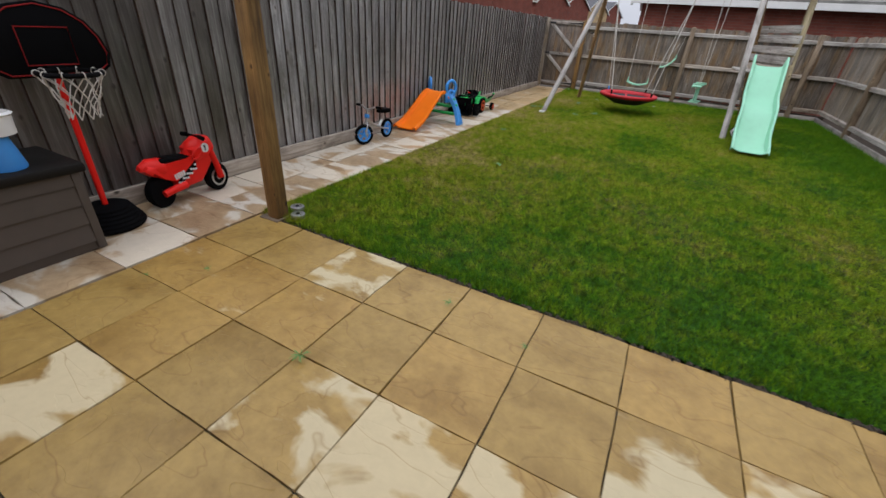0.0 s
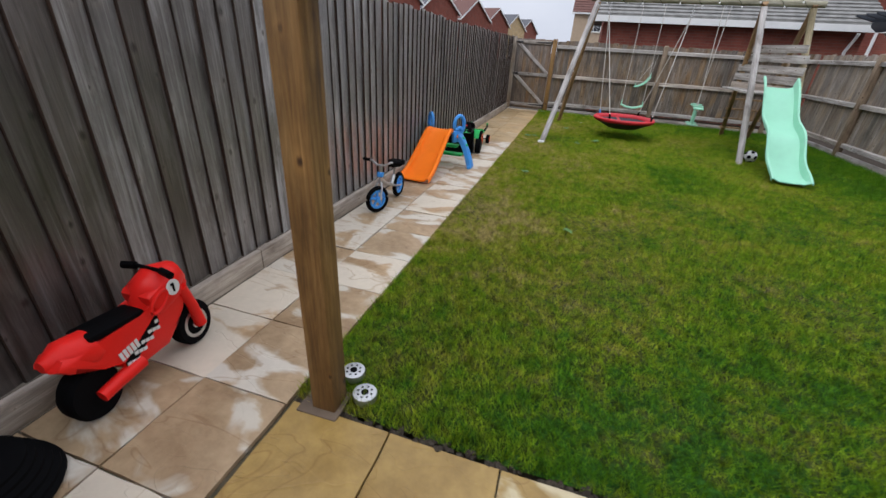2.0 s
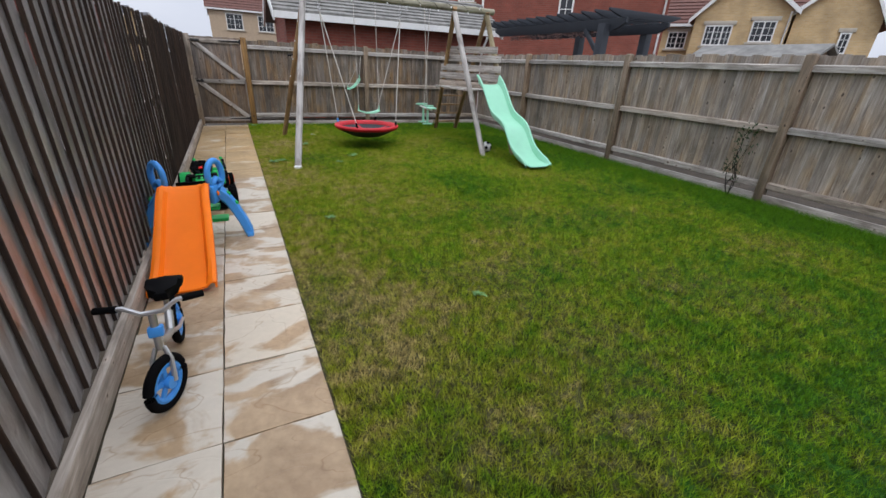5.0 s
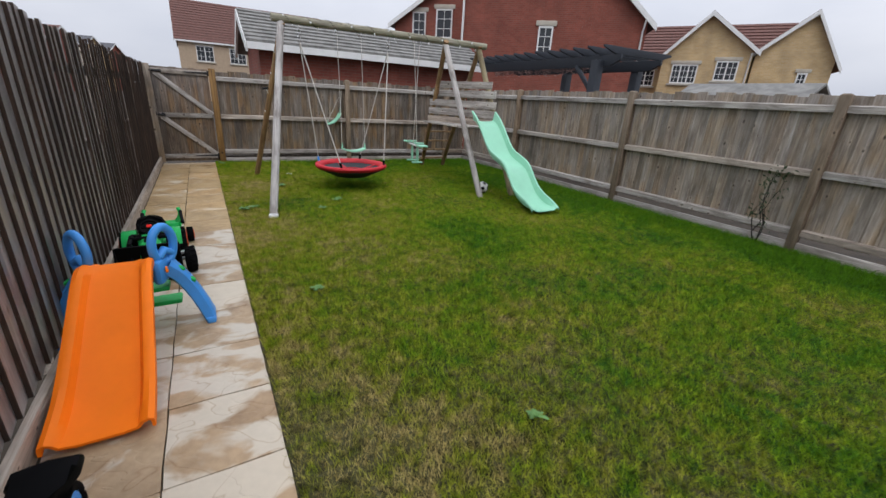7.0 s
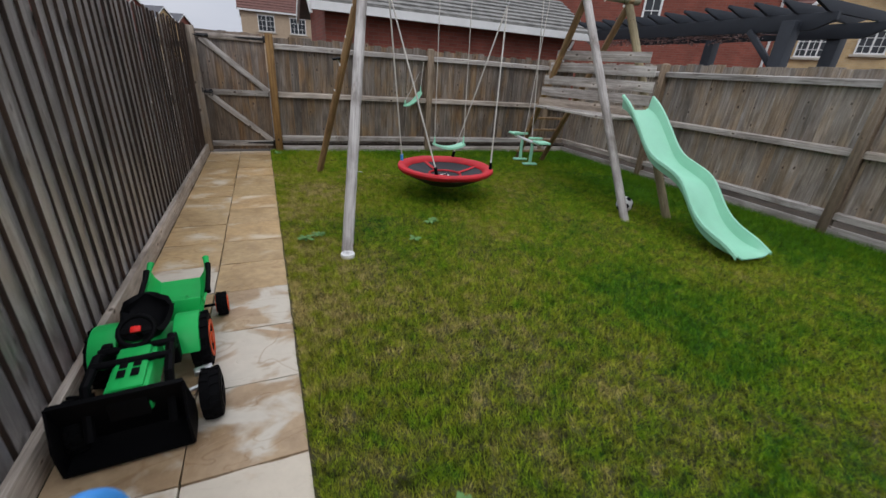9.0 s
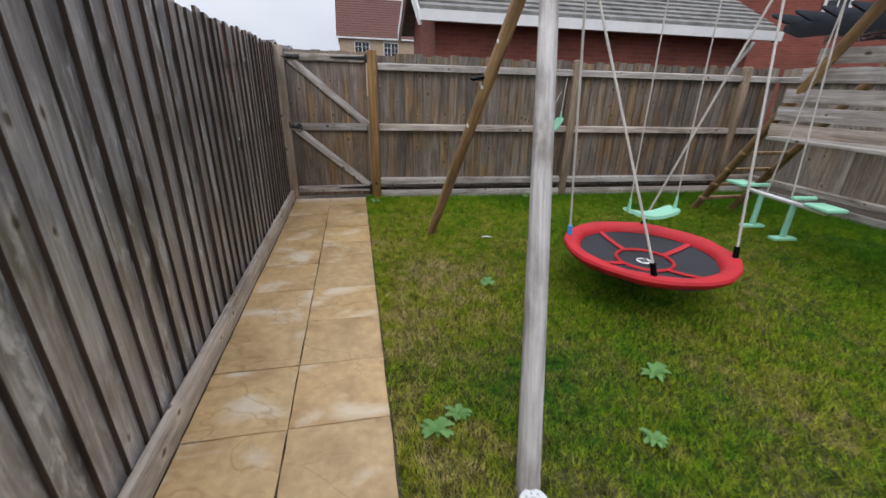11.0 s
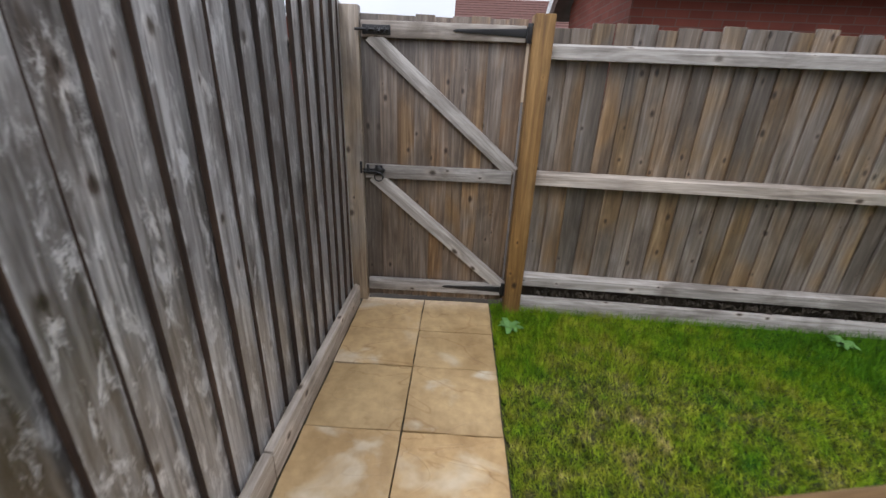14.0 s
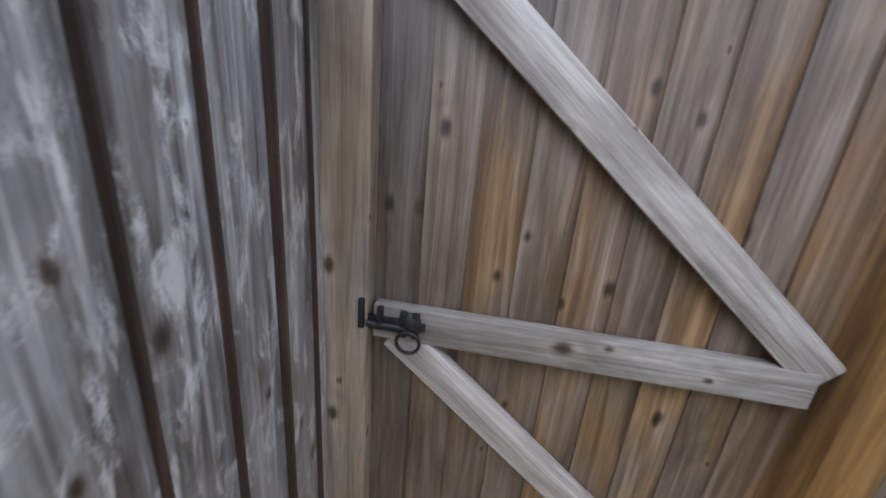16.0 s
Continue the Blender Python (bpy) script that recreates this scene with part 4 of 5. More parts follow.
def storage_box():
    s = thing("storage_box", (-3.41, 0.35, 0), "taupe resin garden storage box with dark lid", "storage box")
    b = B()
    b.box((0, 0, 0.27), (0.53, 1.48, 0.54), bevel=0.012)
    for k in range(4):
        z = 0.07 + 0.13 * k
        for y0, y1 in ((-0.70, -0.02), (0.02, 0.70)):
            b.prism([(0.262, z), (0.278, z), (0.264, z + 0.12), (0.262, z + 0.12)], y0, y1, "y")
        b.prism([(-0.24, z), (0.24, z), (0.24, z + 0.12), (-0.24, z + 0.12)], 0.738, 0.748, "y", bevel=0.004)
    for y in (-0.72, 0.0, 0.72):
        b.box((0.268, y, 0.28), (0.026, 0.05, 0.54), bevel=0.006)
    b.ob("body", GREY_PL, s)
    b = B()
    b.box((0.005, 0, 0.57), (0.60, 1.56, 0.06), bevel=0.018)
    b.ob("lid", DARK_PL, s)
    w = thing("toy_bucket", (-3.27, 0.83, 0.60), "blue and white plastic toy cup on the box lid", "bucket")
    b = B()
    b.lathe([(0.0, 0.0), (0.085, 0.0), (0.088, 0.012), (0.062, 0.2), (0.05, 0.2), (0.0, 0.2)], pose(0, 0, 0, 4, 0, 0), 24)
    b.ob("cup", BLUE, w)
    b = B()
    b.lathe([(0.07, 0.19), (0.1, 0.2), (0.105, 0.3), (0.115, 0.31), (0.10, 0.32), (0.09, 0.21), (0.0, 0.2)], None, 24)
    b.ob("bowl", WHITE, w)


def basketball_hoop():
    h = thing("basketball_hoop", (-3.47, 1.29, 0), "child's basketball stand with black backboard and white net", "basketball hoop")
    b = B()
    prof = [(0.0, 0.0), (0.215, 0.0), (0.225, 0.02)]
    for k in range(5):
        r = 0.222 - 0.016 * k
        prof += [(r, 0.03 + 0.026 * k), (r - 0.008, 0.036 + 0.026 * k), (r - 0.008, 0.05 + 0.026 * k)]
    prof += [(0.12, 0.165), (0.05, 0.17), (0.0, 0.17)]
    b.lathe(prof, None, 36)
    b.ob("base", RUBBER, h)
    b = B()
    b.rod((0, 0, 0.14), (0, 0, 1.18), 0.02, seg=14)
    b.ob("pole", RED, h)
    out = [(-0.31, 1.10), (-0.24, 1.05), (0.24, 1.05), (0.31, 1.10), (0.33, 1.18), (0.30, 1.28), (0.24, 1.37), (0.14, 1.44), (0.0, 1.47), (-0.14, 1.44), (-0.24, 1.37), (-0.30, 1.28), (-0.33, 1.18)]
    b = B()
    b.prism(out, 0.0, 0.024, "x", bevel=0.005)
    b.ob("backboard", BLACK, h)
    b = B()
    n = len(out)
    b.tube([(0.026, y * 0.93, 1.25 + (z - 1.25) * 0.92) for y, z in out], 0.0045, 6, True)
    b.tube([(0.026, y, z) for y, z in ((-0.13, 1.12), (0.13, 1.12), (0.13, 1.33), (-0.13, 1.33))], 0.005, 6, True)
    b.ob("red_line", RED_DIM, h)
    b = B()
    b.tube(ring((0.19, 0.0, 1.09), 0.155, 28), 0.015, 8, True)
    b.box((0.03, 0, 1.09), (0.03, 0.1, 0.06), bevel=0.006)
    b.ob("rim", BLACK, h)
    b = B()
    N = 10
    for k in range(N):
        for sgn in (-1, 1):
            pts = []
            for j in range(7):
                u = j / 6
                a = (k + sgn * u * 2.0) * math.tau / N
                r = 0.16 - 0.075 * min(1, u * 1.3) + 0.008 * math.sin(j * 2.2 + k)
                pts.append((0.19 + r * math.cos(a), r * math.sin(a), 1.085 - 0.26 * u))
            b.tube(pts, 0.0035, 5)
    for k in range(N):
        a = k * math.tau / N
        b.tube([(0.19 + 0.155 * math.cos(a) + 0.02 * math.cos(a) * math.cos(t), 0.155 * math.sin(a) + 0.02 * math.sin(a) * math.cos(t), 1.09 + 0.02 * math.sin(t)) for t in np.linspace(0, math.tau, 9)], 0.0035, 5)
    tagged(b.ob("net", ROPE, h), kind="stuff")


def motorbike():
    m = thing("toy_motorbike", (-3.50, 1.96, 0), "red plastic ride-on toy motorbike with black wheels", "toy motorbike", rz=2)
    m.scale = (1.12, 0.94, 1.13)
    for y, nm in ((-0.28, "wheel"), (0.27, "wheel")):
        b = B()
        wheel(b, (0, y, 0.115), 0.115, 0.085 if y < 0 else 0.07)
        w = b.ob("wheel", RUBBER, m)
        b = B()
        rim(b, (0, y, 0.115), 0.115, 0.07, 6)
        b.ob("hub", STEEL, w)
    b = B()
    body = [(-0.40, 0.30), (-0.36, 0.335), (-0.22, 0.325), (-0.02, 0.30), (0.03, 0.345), (0.09, 0.42), (0.17, 0.455), (0.225, 0.43), (0.27, 0.36), (0.24, 0.30), (0.17, 0.28), (0.15, 0.18), (0.08, 0.12), (-0.10, 0.11), (-0.17, 0.16), (-0.22, 0.24), (-0.34, 0.25)]
    b.prism(body, -0.065, 0.065, "x", bevel=0.03)
    b.box((0, 0.12, 0.36), (0.17, 0.18, 0.12), (18, 0, 0), bevel=0.03)
    b.tube([(0, -0.40, 0.315), (0, -0.33, 0.31), (0, -0.24, 0.29), (0, -0.16, 0.26)], [0.022, 0.062, 0.075, 0.05], 14)
    b.tube([(0, 0.05, 0.30), (0, 0.10, 0.36), (0, 0.16, 0.39), (0, 0.23, 0.385), (0, 0.28, 0.35)], [0.06, 0.088, 0.085, 0.07, 0.03], 14)
    b.ob("body", RED, m)
    for s in (-1, 1):
        b = B()
        b.tube([(0.058 * s, 0.21, 0.35), (0.06 * s, 0.25, 0.24), (0.058 * s, 0.275, 0.12)], [0.03, 0.026, 0.03], 10)
        b.ob("fork", RED, m)
        b = B()
        b.tube([(0.06 * s, -0.08, 0.14), (0.066 * s, -0.2, 0.13), (0.066 * s, -0.29, 0.115)], [0.03, 0.028, 0.026], 10)
        b.ob("swing_arm", RED, m)
    b = B()
    b.box((0, -0.12, 0.335), (0.12, 0.26, 0.035), (-3, 0, 0), bevel=0.015)
    b.ob("seat", BLACK, m)
    b = B()
    b.rod((-0.10, 0.135, 0.465), (0.10, 0.135, 0.465), 0.009, seg=10)
    for s in (-1, 1):
        b.rod((0.065 * s, 0.135, 0.465), (0.125 * s, 0.12, 0.462), 0.017, seg=12)
    b.ob("handlebar", BLACK, m)
    b = B()
    b.lathe([(0, 0), (0.036, 0), (0.036, 0.004), (0, 0.004)], pose(0.085, 0.15, 0.385, 0, 90, 0), 20)
    b.ob("number_plate", WHITE, m)
    b = B()
    b.box((0.0905, 0.15, 0.385), (0.003, 0.010, 0.04)).box((0.0905, 0.143, 0.40), (0.003, 0.012, 0.008))
    b.ob("number_one", BLACK, m)
    b = B()
    for r_ in range(3):
        for k in range(9):
            if (k + r_) % 2 == 0:
                b.box((0.0673, -0.14 + 0.022 * k, 0.135 + 0.013 * k + 0.016 * r_), (0.003, 0.018, 0.014))
    for k in range(5):
        b.box((0.0673, -0.16 + 0.02 * k, 0.215 + 0.004 * k), (0.003, 0.015, 0.04), (12, 0, 0))
    tagged(b.ob("sticker", WHITE, m), kind="stuff")
    b = B()
    b.prism([(-0.155, 0.13), (0.05, 0.255), (0.05, 0.305), (-0.155, 0.18)], 0.0655, 0.0662, "x")
    b.ob("sticker_ground", BLACK, m)
    b = B()
    b.tube([(0.084, 0.065 + 0.05 * math.cos(a) - 0.01 * math.sin(a), 0.355 + 0.026 * math.sin(a) + 0.03 * math.cos(a)) for a in np.linspace(0, math.tau, 25)[:-1]], 0.007, 6, True)
    b.ob("tank_ridge", RED, m)


def balance_bike():
    m = thing("balance_bike", (-3.46, 4.64, 0), "silver child's balance bike with blue wheels", "bike", rz=1)
    for y in (-0.285, 0.255):
        b = B()
        b.tube(ring((0, y, 0.135), 0.113, 30, "x"), 0.022, 10, True)
        w = b.ob("wheel", RUBBER, m)
        b = B()
        b.tube(ring((0, y, 0.135), 0.085, 30, "x"), 0.016, 8, True)
        b.rod((-0.03, y, 0.135), (0.03, y, 0.135), 0.028, seg=14)
        for k in range(5):
            a = k * math.tau / 5 + 0.3
            b.box((0, y + 0.058 * math.cos(a), 0.135 + 0.058 * math.sin(a)), (0.014, 0.07, 0.026), (math.degrees(a), 0, 0), bevel=0.004)
        b.ob("spoked_rim", BLUE, w)
        if y < 0:
            w.matrix_local = pose(0, y, 0, 0, 0, -28) @ pose(0, -y, 0)
    b = B()
    for s in (-1, 1):
        b.tube([(0.036 * s, -0.285, 0.135), (0.036 * s, -0.255, 0.24), (0.015 * s, -0.225, 0.29)], 0.011, 8)
        b.tube([(0.03 * s, 0.255, 0.135), (0.028 * s, 0.13, 0.16), (0.012 * s, 0.05, 0.19)], 0.011, 8)
    b.tube([(0, -0.215, 0.33), (0, -0.08, 0.24), (0, 0.06, 0.19), (0, 0.13, 0.27)], 0.02, 10)
    b.tube([(0, 0.13, 0.27), (0, 0.155, 0.37)], 0.013, 8)
    b.rod((0, -0.225, 0.28), (0, -0.19, 0.45), 0.017, seg=10)
    b.tube([(-0.19, -0.15, 0.485), (-0.1, -0.175, 0.49), (-0.04, -0.19, 0.455), (0.04, -0.19, 0.455), (0.1, -0.175, 0.49), (0.19, -0.15, 0.485)], 0.011, 8)
    b.ob("frame", STEEL, m)
    for s in (-1, 1):
        b = B()
        b.rod((0.12 * s, -0.17, 0.489), (0.205 * s, -0.146, 0.485), 0.016, seg=10)
        b.ob("grip", RUBBER, m)
    b = B()
    b.prism([(-0.03, 0.05), (0.03, 0.05), (0.05, 0.13), (0.085, 0.19), (0.085, 0.245), (0.0, 0.26), (-0.085, 0.245), (-0.085, 0.19), (-0.05, 0.13)], 0.37, 0.42, "z", bevel=0.018)
    b.ob("saddle", BLACK, m)
    b = B()
    b.box((0, -0.205, 0.365), (0.06, 0.045, 0.05), (-12, 0, 0), bevel=0.008)
    b.ob("head_pad", BLUE, m)


def toddler_slide():
    s = thing("toddler_slide", (-3.435, 0, 0), "orange and blue plastic toddler slide on the path", "slide")
    rows = []
    n = 24
    for i in range(n + 1):
        u = i / n
        y = 5.40 + 0.96 * u
        z = float(np.interp(u, (0, 0.08, 0.2, 0.4, 0.6, 0.8, 0.92, 1.0), (0.05, 0.05, 0.075, 0.19, 0.32, 0.45, 0.505, 0.515)))
        hw = 0.155 + 0.03 * (1 - u)
        lip = 0.06 if u > 0.05 else 0.035
        if u > 0.9:
            lip = 0.06 - 0.05 * (u - 0.9) / 0.1
        x = -0.02 - 0.03 * (1 - u)
        rows.append([(x + a, y, z + h) for a, h in ((-hw - 0.02, lip - 0.05), (-hw - 0.018, lip - 0.01), (-hw + 0.005, lip), (-hw + 0.03, lip - 0.01), (-hw + 0.05, 0.004), (-0.08, -0.004), (0.08, -0.004), (hw - 0.05, 0.004), (hw - 0.03, lip - 0.01), (hw - 0.005, lip), (hw + 0.018, lip - 0.01), (hw + 0.02, lip - 0.05))])
    for _ in range(3):
        rows = [rows[0]] + [[tuple((Vector(a) + 2 * Vector(c) + Vector(e)) / 4) for a, c, e in zip(*tri)] for tri in zip(rows, rows[1:], rows[2:])] + [rows[-1]]
    b = B()
    b.sheet(rows, 0.014)
    b.ob("chute", ORANGE, s)
    for sx in (-1, 1):
        x = 0.175 * sx
        b = B()
        # an oval loop, flared outwards, on a rounded plate
        out = Vector((0.62 * sx, 0.78, 0))
        thin = Vector((-0.78 * sx, 0.62, 0))
        mid = Vector((x + 0.03 * sx, 6.425, 0.575))
        loop = []
        for k in range(33):
            a = k * math.tau / 32
            d = out * math.cos(a) + Vector((0, 0, math.sin(a)))
            c = mid + out * (0.082 * math.cos(a)) + Vector((0, 0, 0.115 * math.sin(a)))
            loop.append([c + d * (0.027 * math.cos(q)) + thin * (0.024 * math.sin(q)) for q in np.linspace(0, math.tau, 11)])
        b.sheet(loop)
        bmesh.ops.remove_doubles(b.bm, verts=b.bm.verts, dist=0.0005)
        b.tube([mid + out * 0.05 + Vector((0, 0, -0.07)), mid + Vector((0, 0, -0.035)), mid - out * 0.05 + Vector((0, 0, -0.07))], 0.026, 10)
        b.box((x + 0.015 * sx, 6.425, 0.42), (0.06, 0.22, 0.16), (0, 0, -20 * sx), bevel=0.027)
        b.ob("handle", BLUE, s)
        b = B()
        secs = []
        for u in np.linspace(0, 1, 10):
            cx = x + sx * (0.03 + 0.20 * u ** 1.1)
            cz = 0.42 * (1 - u) ** 0.85 + 0.02 + 0.05 * math.sin(u * math.pi)
            hy = 0.085 - 0.035 * math.sin(u * math.pi)
            t_ = 0.03
            secs.append([(cx + t_ * p * sx, 6.43 + hy * q, max(0.0, cz + t_ * r)) for p, q, r in ((-0.7, -1, -0.7), (0.7, -1, 0.7), (1, -0.7, 1), (1, 0.7, 1), (0.7, 1, 0.7), (-0.7, 1, -0.7), (-1, 0.7, -1), (-1, -0.7, -1), (-0.7, -1, -0.7))])
        b.sheet(secs)
        b.box((x + sx * 0.23, 6.43, 0.025), (0.06, 0.19, 0.05), bevel=0.015)
        b.ob("leg", BLUE, s)
        for u in (0.3, 0.55):
            b = B()
            cx = x + sx * (0.05 + 0.20 * u ** 1.1)
            cz = 0.42 * (1 - u) ** 0.85 + 0.055 + 0.05 * math.sin(u * math.pi)
            b.lathe([(0, 0.0), (0.024, 0.0), (0.022, 0.012), (0.012, 0.018), (0, 0.018)], pose(cx, 6.41, cz, 0, 45 * sx, 0), 14)
            b.ob("plug", GREEN, s)
        b = B()
        b.lathe([(0, 0.0), (0.022, 0.0), (0.018, 0.014), (0, 0.016)], pose(x + 0.028 * sx, 6.36, 0.43, 0, 90 * sx, 0), 14)
        b.ob("orange_plug", ORANGE, s)
    for y, z, w in ((6.46, 0.28, 0.40), (6.52, 0.15, 0.50)):
        b = B()
        b.box((0, y, z), (w, 0.12, 0.035), bevel=0.012)
        b.ob("step", GREEN, s)


def tyre(b, c, r, w):
    """Chunky tyre with tread lugs."""
    wheel(b, c, r * 0.95, w, seg=24)
    for k in range(16):
        a = k * math.tau / 16
        for sgn in (-1, 1):
            b.box((c[0] + sgn * w * 0.22, c[1] + r * 0.95 * math.cos(a + sgn * 0.1), c[2] + r * 0.95 * math.sin(a + sgn * 0.1)), (w * 0.46, r * 0.13, r * 0.1), (math.degrees(a) - 90, 0, 14 * sgn), bevel=0.0)


def pedal_tractor():
    t = thing("pedal_tractor", (-3.42, 7.53, 0), "green and black pedal tractor with front loader bucket", "toy tractor", rz=3)
    t.scale = (0.78, 0.84, 0.80)
    for x, y, r, w in ((-0.26, -0.2, 0.14, 0.1), (0.34, -0.2, 0.14, 0.1), (-0.25, 0.27, 0.18, 0.11), (0.27, 0.27, 0.18, 0.11)):
        b = B()
        tyre(b, (x, y, r), r, w)
        o = b.ob("wheel", RUBBER, t)
        b = B()
        rim(b, (x, y, r), r * 1.04, w * 1.08, 6)
        b.ob("rim", RIM_RED if y > 0 else BLACK, o)
    b = B()
    b.box((0, -0.12, 0.30), (0.20, 0.42, 0.16), bevel=0.03)
    b.box((0, -0.16, 0.385), (0.15, 0.30, 0.03), (4, 0, 0), bevel=0.012)
    b.box((0, 0.2, 0.25), (0.26, 0.34, 0.10), bevel=0.02)
    for s in (-1, 1):
        pts = [(0.13 + 0.20 * math.cos(a), 0.17 + 0.20 * math.sin(a)) for a in np.linspace(0.1, math.pi - 0.3, 10)]
        inner = [(0.13 + 0.175 * math.cos(a), 0.17 + 0.175 * math.sin(a)) for a in np.linspace(math.pi - 0.3, 0.1, 10)]
        b.prism([(y + 0.14, z) for y, z in pts + inner], 0.14 * s, 0.28 * s, "x", bevel=0.009)
    b.ob("body", GREEN, t)
    b = B()
    for k in range(4):
        b.box((-0.03 + 0.06 * (k % 2), -0.22 + 0.07 * (k // 2), 0.404), (0.035, 0.05, 0.006), (4, 0, 0), bevel=0.002)
    tagged(b.ob("vent", BLACK, t), kind="stuff")
    b = B()
    b.box((0, -0.335, 0.29), (0.17, 0.02, 0.13), bevel=0.006)
    b.ob("grille", BLACK, t)
    b = B()
    prof = ((0.10, 0.37, 0.09), (0.13, 0.345, 0.115), (0.22, 0.335, 0.13), (0.31, 0.345, 0.14), (0.37, 0.375, 0.145), (0.41, 0.42, 0.14), (0.43, 0.47, 0.12), (0.435, 0.49, 0.08))
    b.sheet([[(w * u, y - 0.05 * u * u * (z > 0.38), z + 0.045 * u ** 4 * (z < 0.4)) for u in np.linspace(-1, 1, 9)] for y, z, w in prof], 0.03)
    b.ob("seat", BLACK, t)
    b = B()
    b.tube(ring((0, 0.0, 0), 0.085, 22), 0.014, 8, True)
    b.rod((0, 0, 0), (0, 0, -0.16), 0.014).box((0, 0, 0), (0.17, 0.03, 0.015), bevel=0.004)
    o = b.ob("steering_wheel", BLACK, t)
    o.matrix_local = pose(0, 0.06, 0.46, 38, 0, 0)
    b = B()
    b.box((0.0, 0.055, 0.472), (0.05, 0.035, 0.02), (38, 0, 0), bevel=0.006)
    b.ob("horn", RED, t)
    b = B()
    for s in (-1, 1):
        b.tube([(0.155 * s, 0.08, 0.30), (0.165 * s, -0.05, 0.40), (0.175 * s, -0.24, 0.38), (0.175 * s, -0.36, 0.16)], 0.024, 8)
        b.box((0.155 * s, 0.06, 0.30), (0.05, 0.07, 0.18), bevel=0.01)
    b.rod((-0.18, -0.12, 0.40), (0.18, -0.12, 0.40), 0.02)
    b.rod((-0.18, 0.02, 0.38), (0.18, 0.02, 0.38), 0.02)
    b.ob("loader_arm", BLACK, t)
    b = B()
    prof = [(-0.37, 0.40), (-0.34, 0.40), (-0.23, 0.16), (-0.22, 0.06), (-0.30, 0.025), (-0.42, 0.03), (-0.42, 0.045), (-0.30, 0.05), (-0.26, 0.08), (-0.27, 0.16)]
    b.prism(prof, -0.29, 0.25, "x", bevel=0.004)
    for s in (-1, 1):
        b.prism([(-0.36, 0.40), (-0.24, 0.16), (-0.23, 0.06), (-0.30, 0.03), (-0.42, 0.035), (-0.43, 0.2)], -0.02 + 0.262 * s, -0.02 + 0.277 * s, "x", bevel=0.003)
    b.ob("bucket", BLACK, t)
    b = B()
    b.rod((0.12, -0.16, 0.13), (0.31, -0.10, 0.13), 0.012)
    b.box((0.29, -0.02, 0.165), (0.1, 0.05, 0.03), (0, 0, 12), bevel=0.006)
    b.ob("pedal", STEEL, t)
    # trailer
    r = thing("toy_trailer", (-3.38, 8.17, 0), "green plastic tipping trailer behind the pedal tractor", "toy trailer", rz=4)
    r.scale = (0.86, 0.78, 0.78)
    for x in (-0.25, 0.25):
        b = B()
        tyre(b, (x, 0.06, 0.095), 0.095, 0.07)
        o = b.ob("wheel", RUBBER, r)
        b = B()
        rim(b, (x, 0.06, 0.095), 0.105, 0.078, 5)
        b.ob("rim", RIM_RED, o)
    b = B()
    rows = [[(-0.185 * k, y, z + 0.12), (-0.165 * k, y, z + 0.05), (-0.13 * k, y, z), (-0.05, y, z), (-0.035, y, z + h), (0.035, y, z + h), (0.05, y, z), (0.13 * k, y, z), (0.165 * k, y, z + 0.05), (0.185 * k, y, z + 0.12)]
            for y, z, k, h in ((-0.27, 0.25, 0.92, 0.0), (-0.25, 0.19, 0.95, 0.06), (-0.1, 0.18, 1.0, 0.06), (0.02, 0.18, 1.0, 0.045), (0.06, 0.18, 1.0, 0.0), (0.2, 0.185, 1.0, 0.0), (0.3, 0.23, 0.98, 0.0))]
    b.sheet(rows, 0.014)
    b.box((0, -0.262, 0.27), (0.33, 0.02, 0.17), (-10, 0, 0), bevel=0.006)
    b.box((0.0, 0.0, 0.165), (0.10, 0.44, 0.03), bevel=0.008)
    for s in (-1, 1):
        b.tube([(0.18 * s, 0.2, 0.30), (0.18 * s, 0.3, 0.345), (0.175 * s, 0.36, 0.365), (0.172 * s, 0.385, 0.372)], [0.014, 0.018, 0.02, 0.024], 10)
    b.ob("tub", GREEN, r)
    for s in (-1, 1):
        b = B()
        b.tube([(0.188 * s, -0.10, 0.305), (0.19 * s, -0.06, 0.325), (0.19 * s, 0.18, 0.335), (0.188 * s, 0.28, 0.36)], [0.022, 0.016, 0.016, 0.02], 10)
        b.ob("side_rail", BLACK, r)
    b = B()
    b.rod((-0.25, 0.06, 0.095), (0.25, 0.06, 0.095), 0.012)
    b.ob("axle", BLACK, r)
    b = B()
    b.rod((0, -0.40, 0.16), (0, -0.2, 0.19), 0.014)
    b.ob("drawbar", BLACK, r)


storage_box()
basketball_hoop()
motorbike()
balance_bike()
toddler_slide()
pedal_tractor()


def football():
    f = thing("football", (1.32, 9.33, 0.10), "small white and black football on the grass", "ball")
    b = B()
    bmesh.ops.create_icosphere(b.bm, subdivisions=3, radius=0.10)
    b.ob("ball", WHITE, f)
    b = B()
    ph = (1 + 5 ** 0.5) / 2
    for a in (-1, 1):
        for c in (-ph, ph):
            for v in (Vector((0, a, c)), Vector((a, c, 0)), Vector((c, 0, a))):
                d = v.normalized()
                m = Matrix.Translation(d * 0.0965) @ d.to_track_quat("Z", "Y").to_matrix().to_4x4()
                b.lathe([(0, 0.0), (0.036, -0.003), (0.034, 0.003), (0, 0.0055)], m, 5)
    b.ob("patch", BLACK, f)


football()


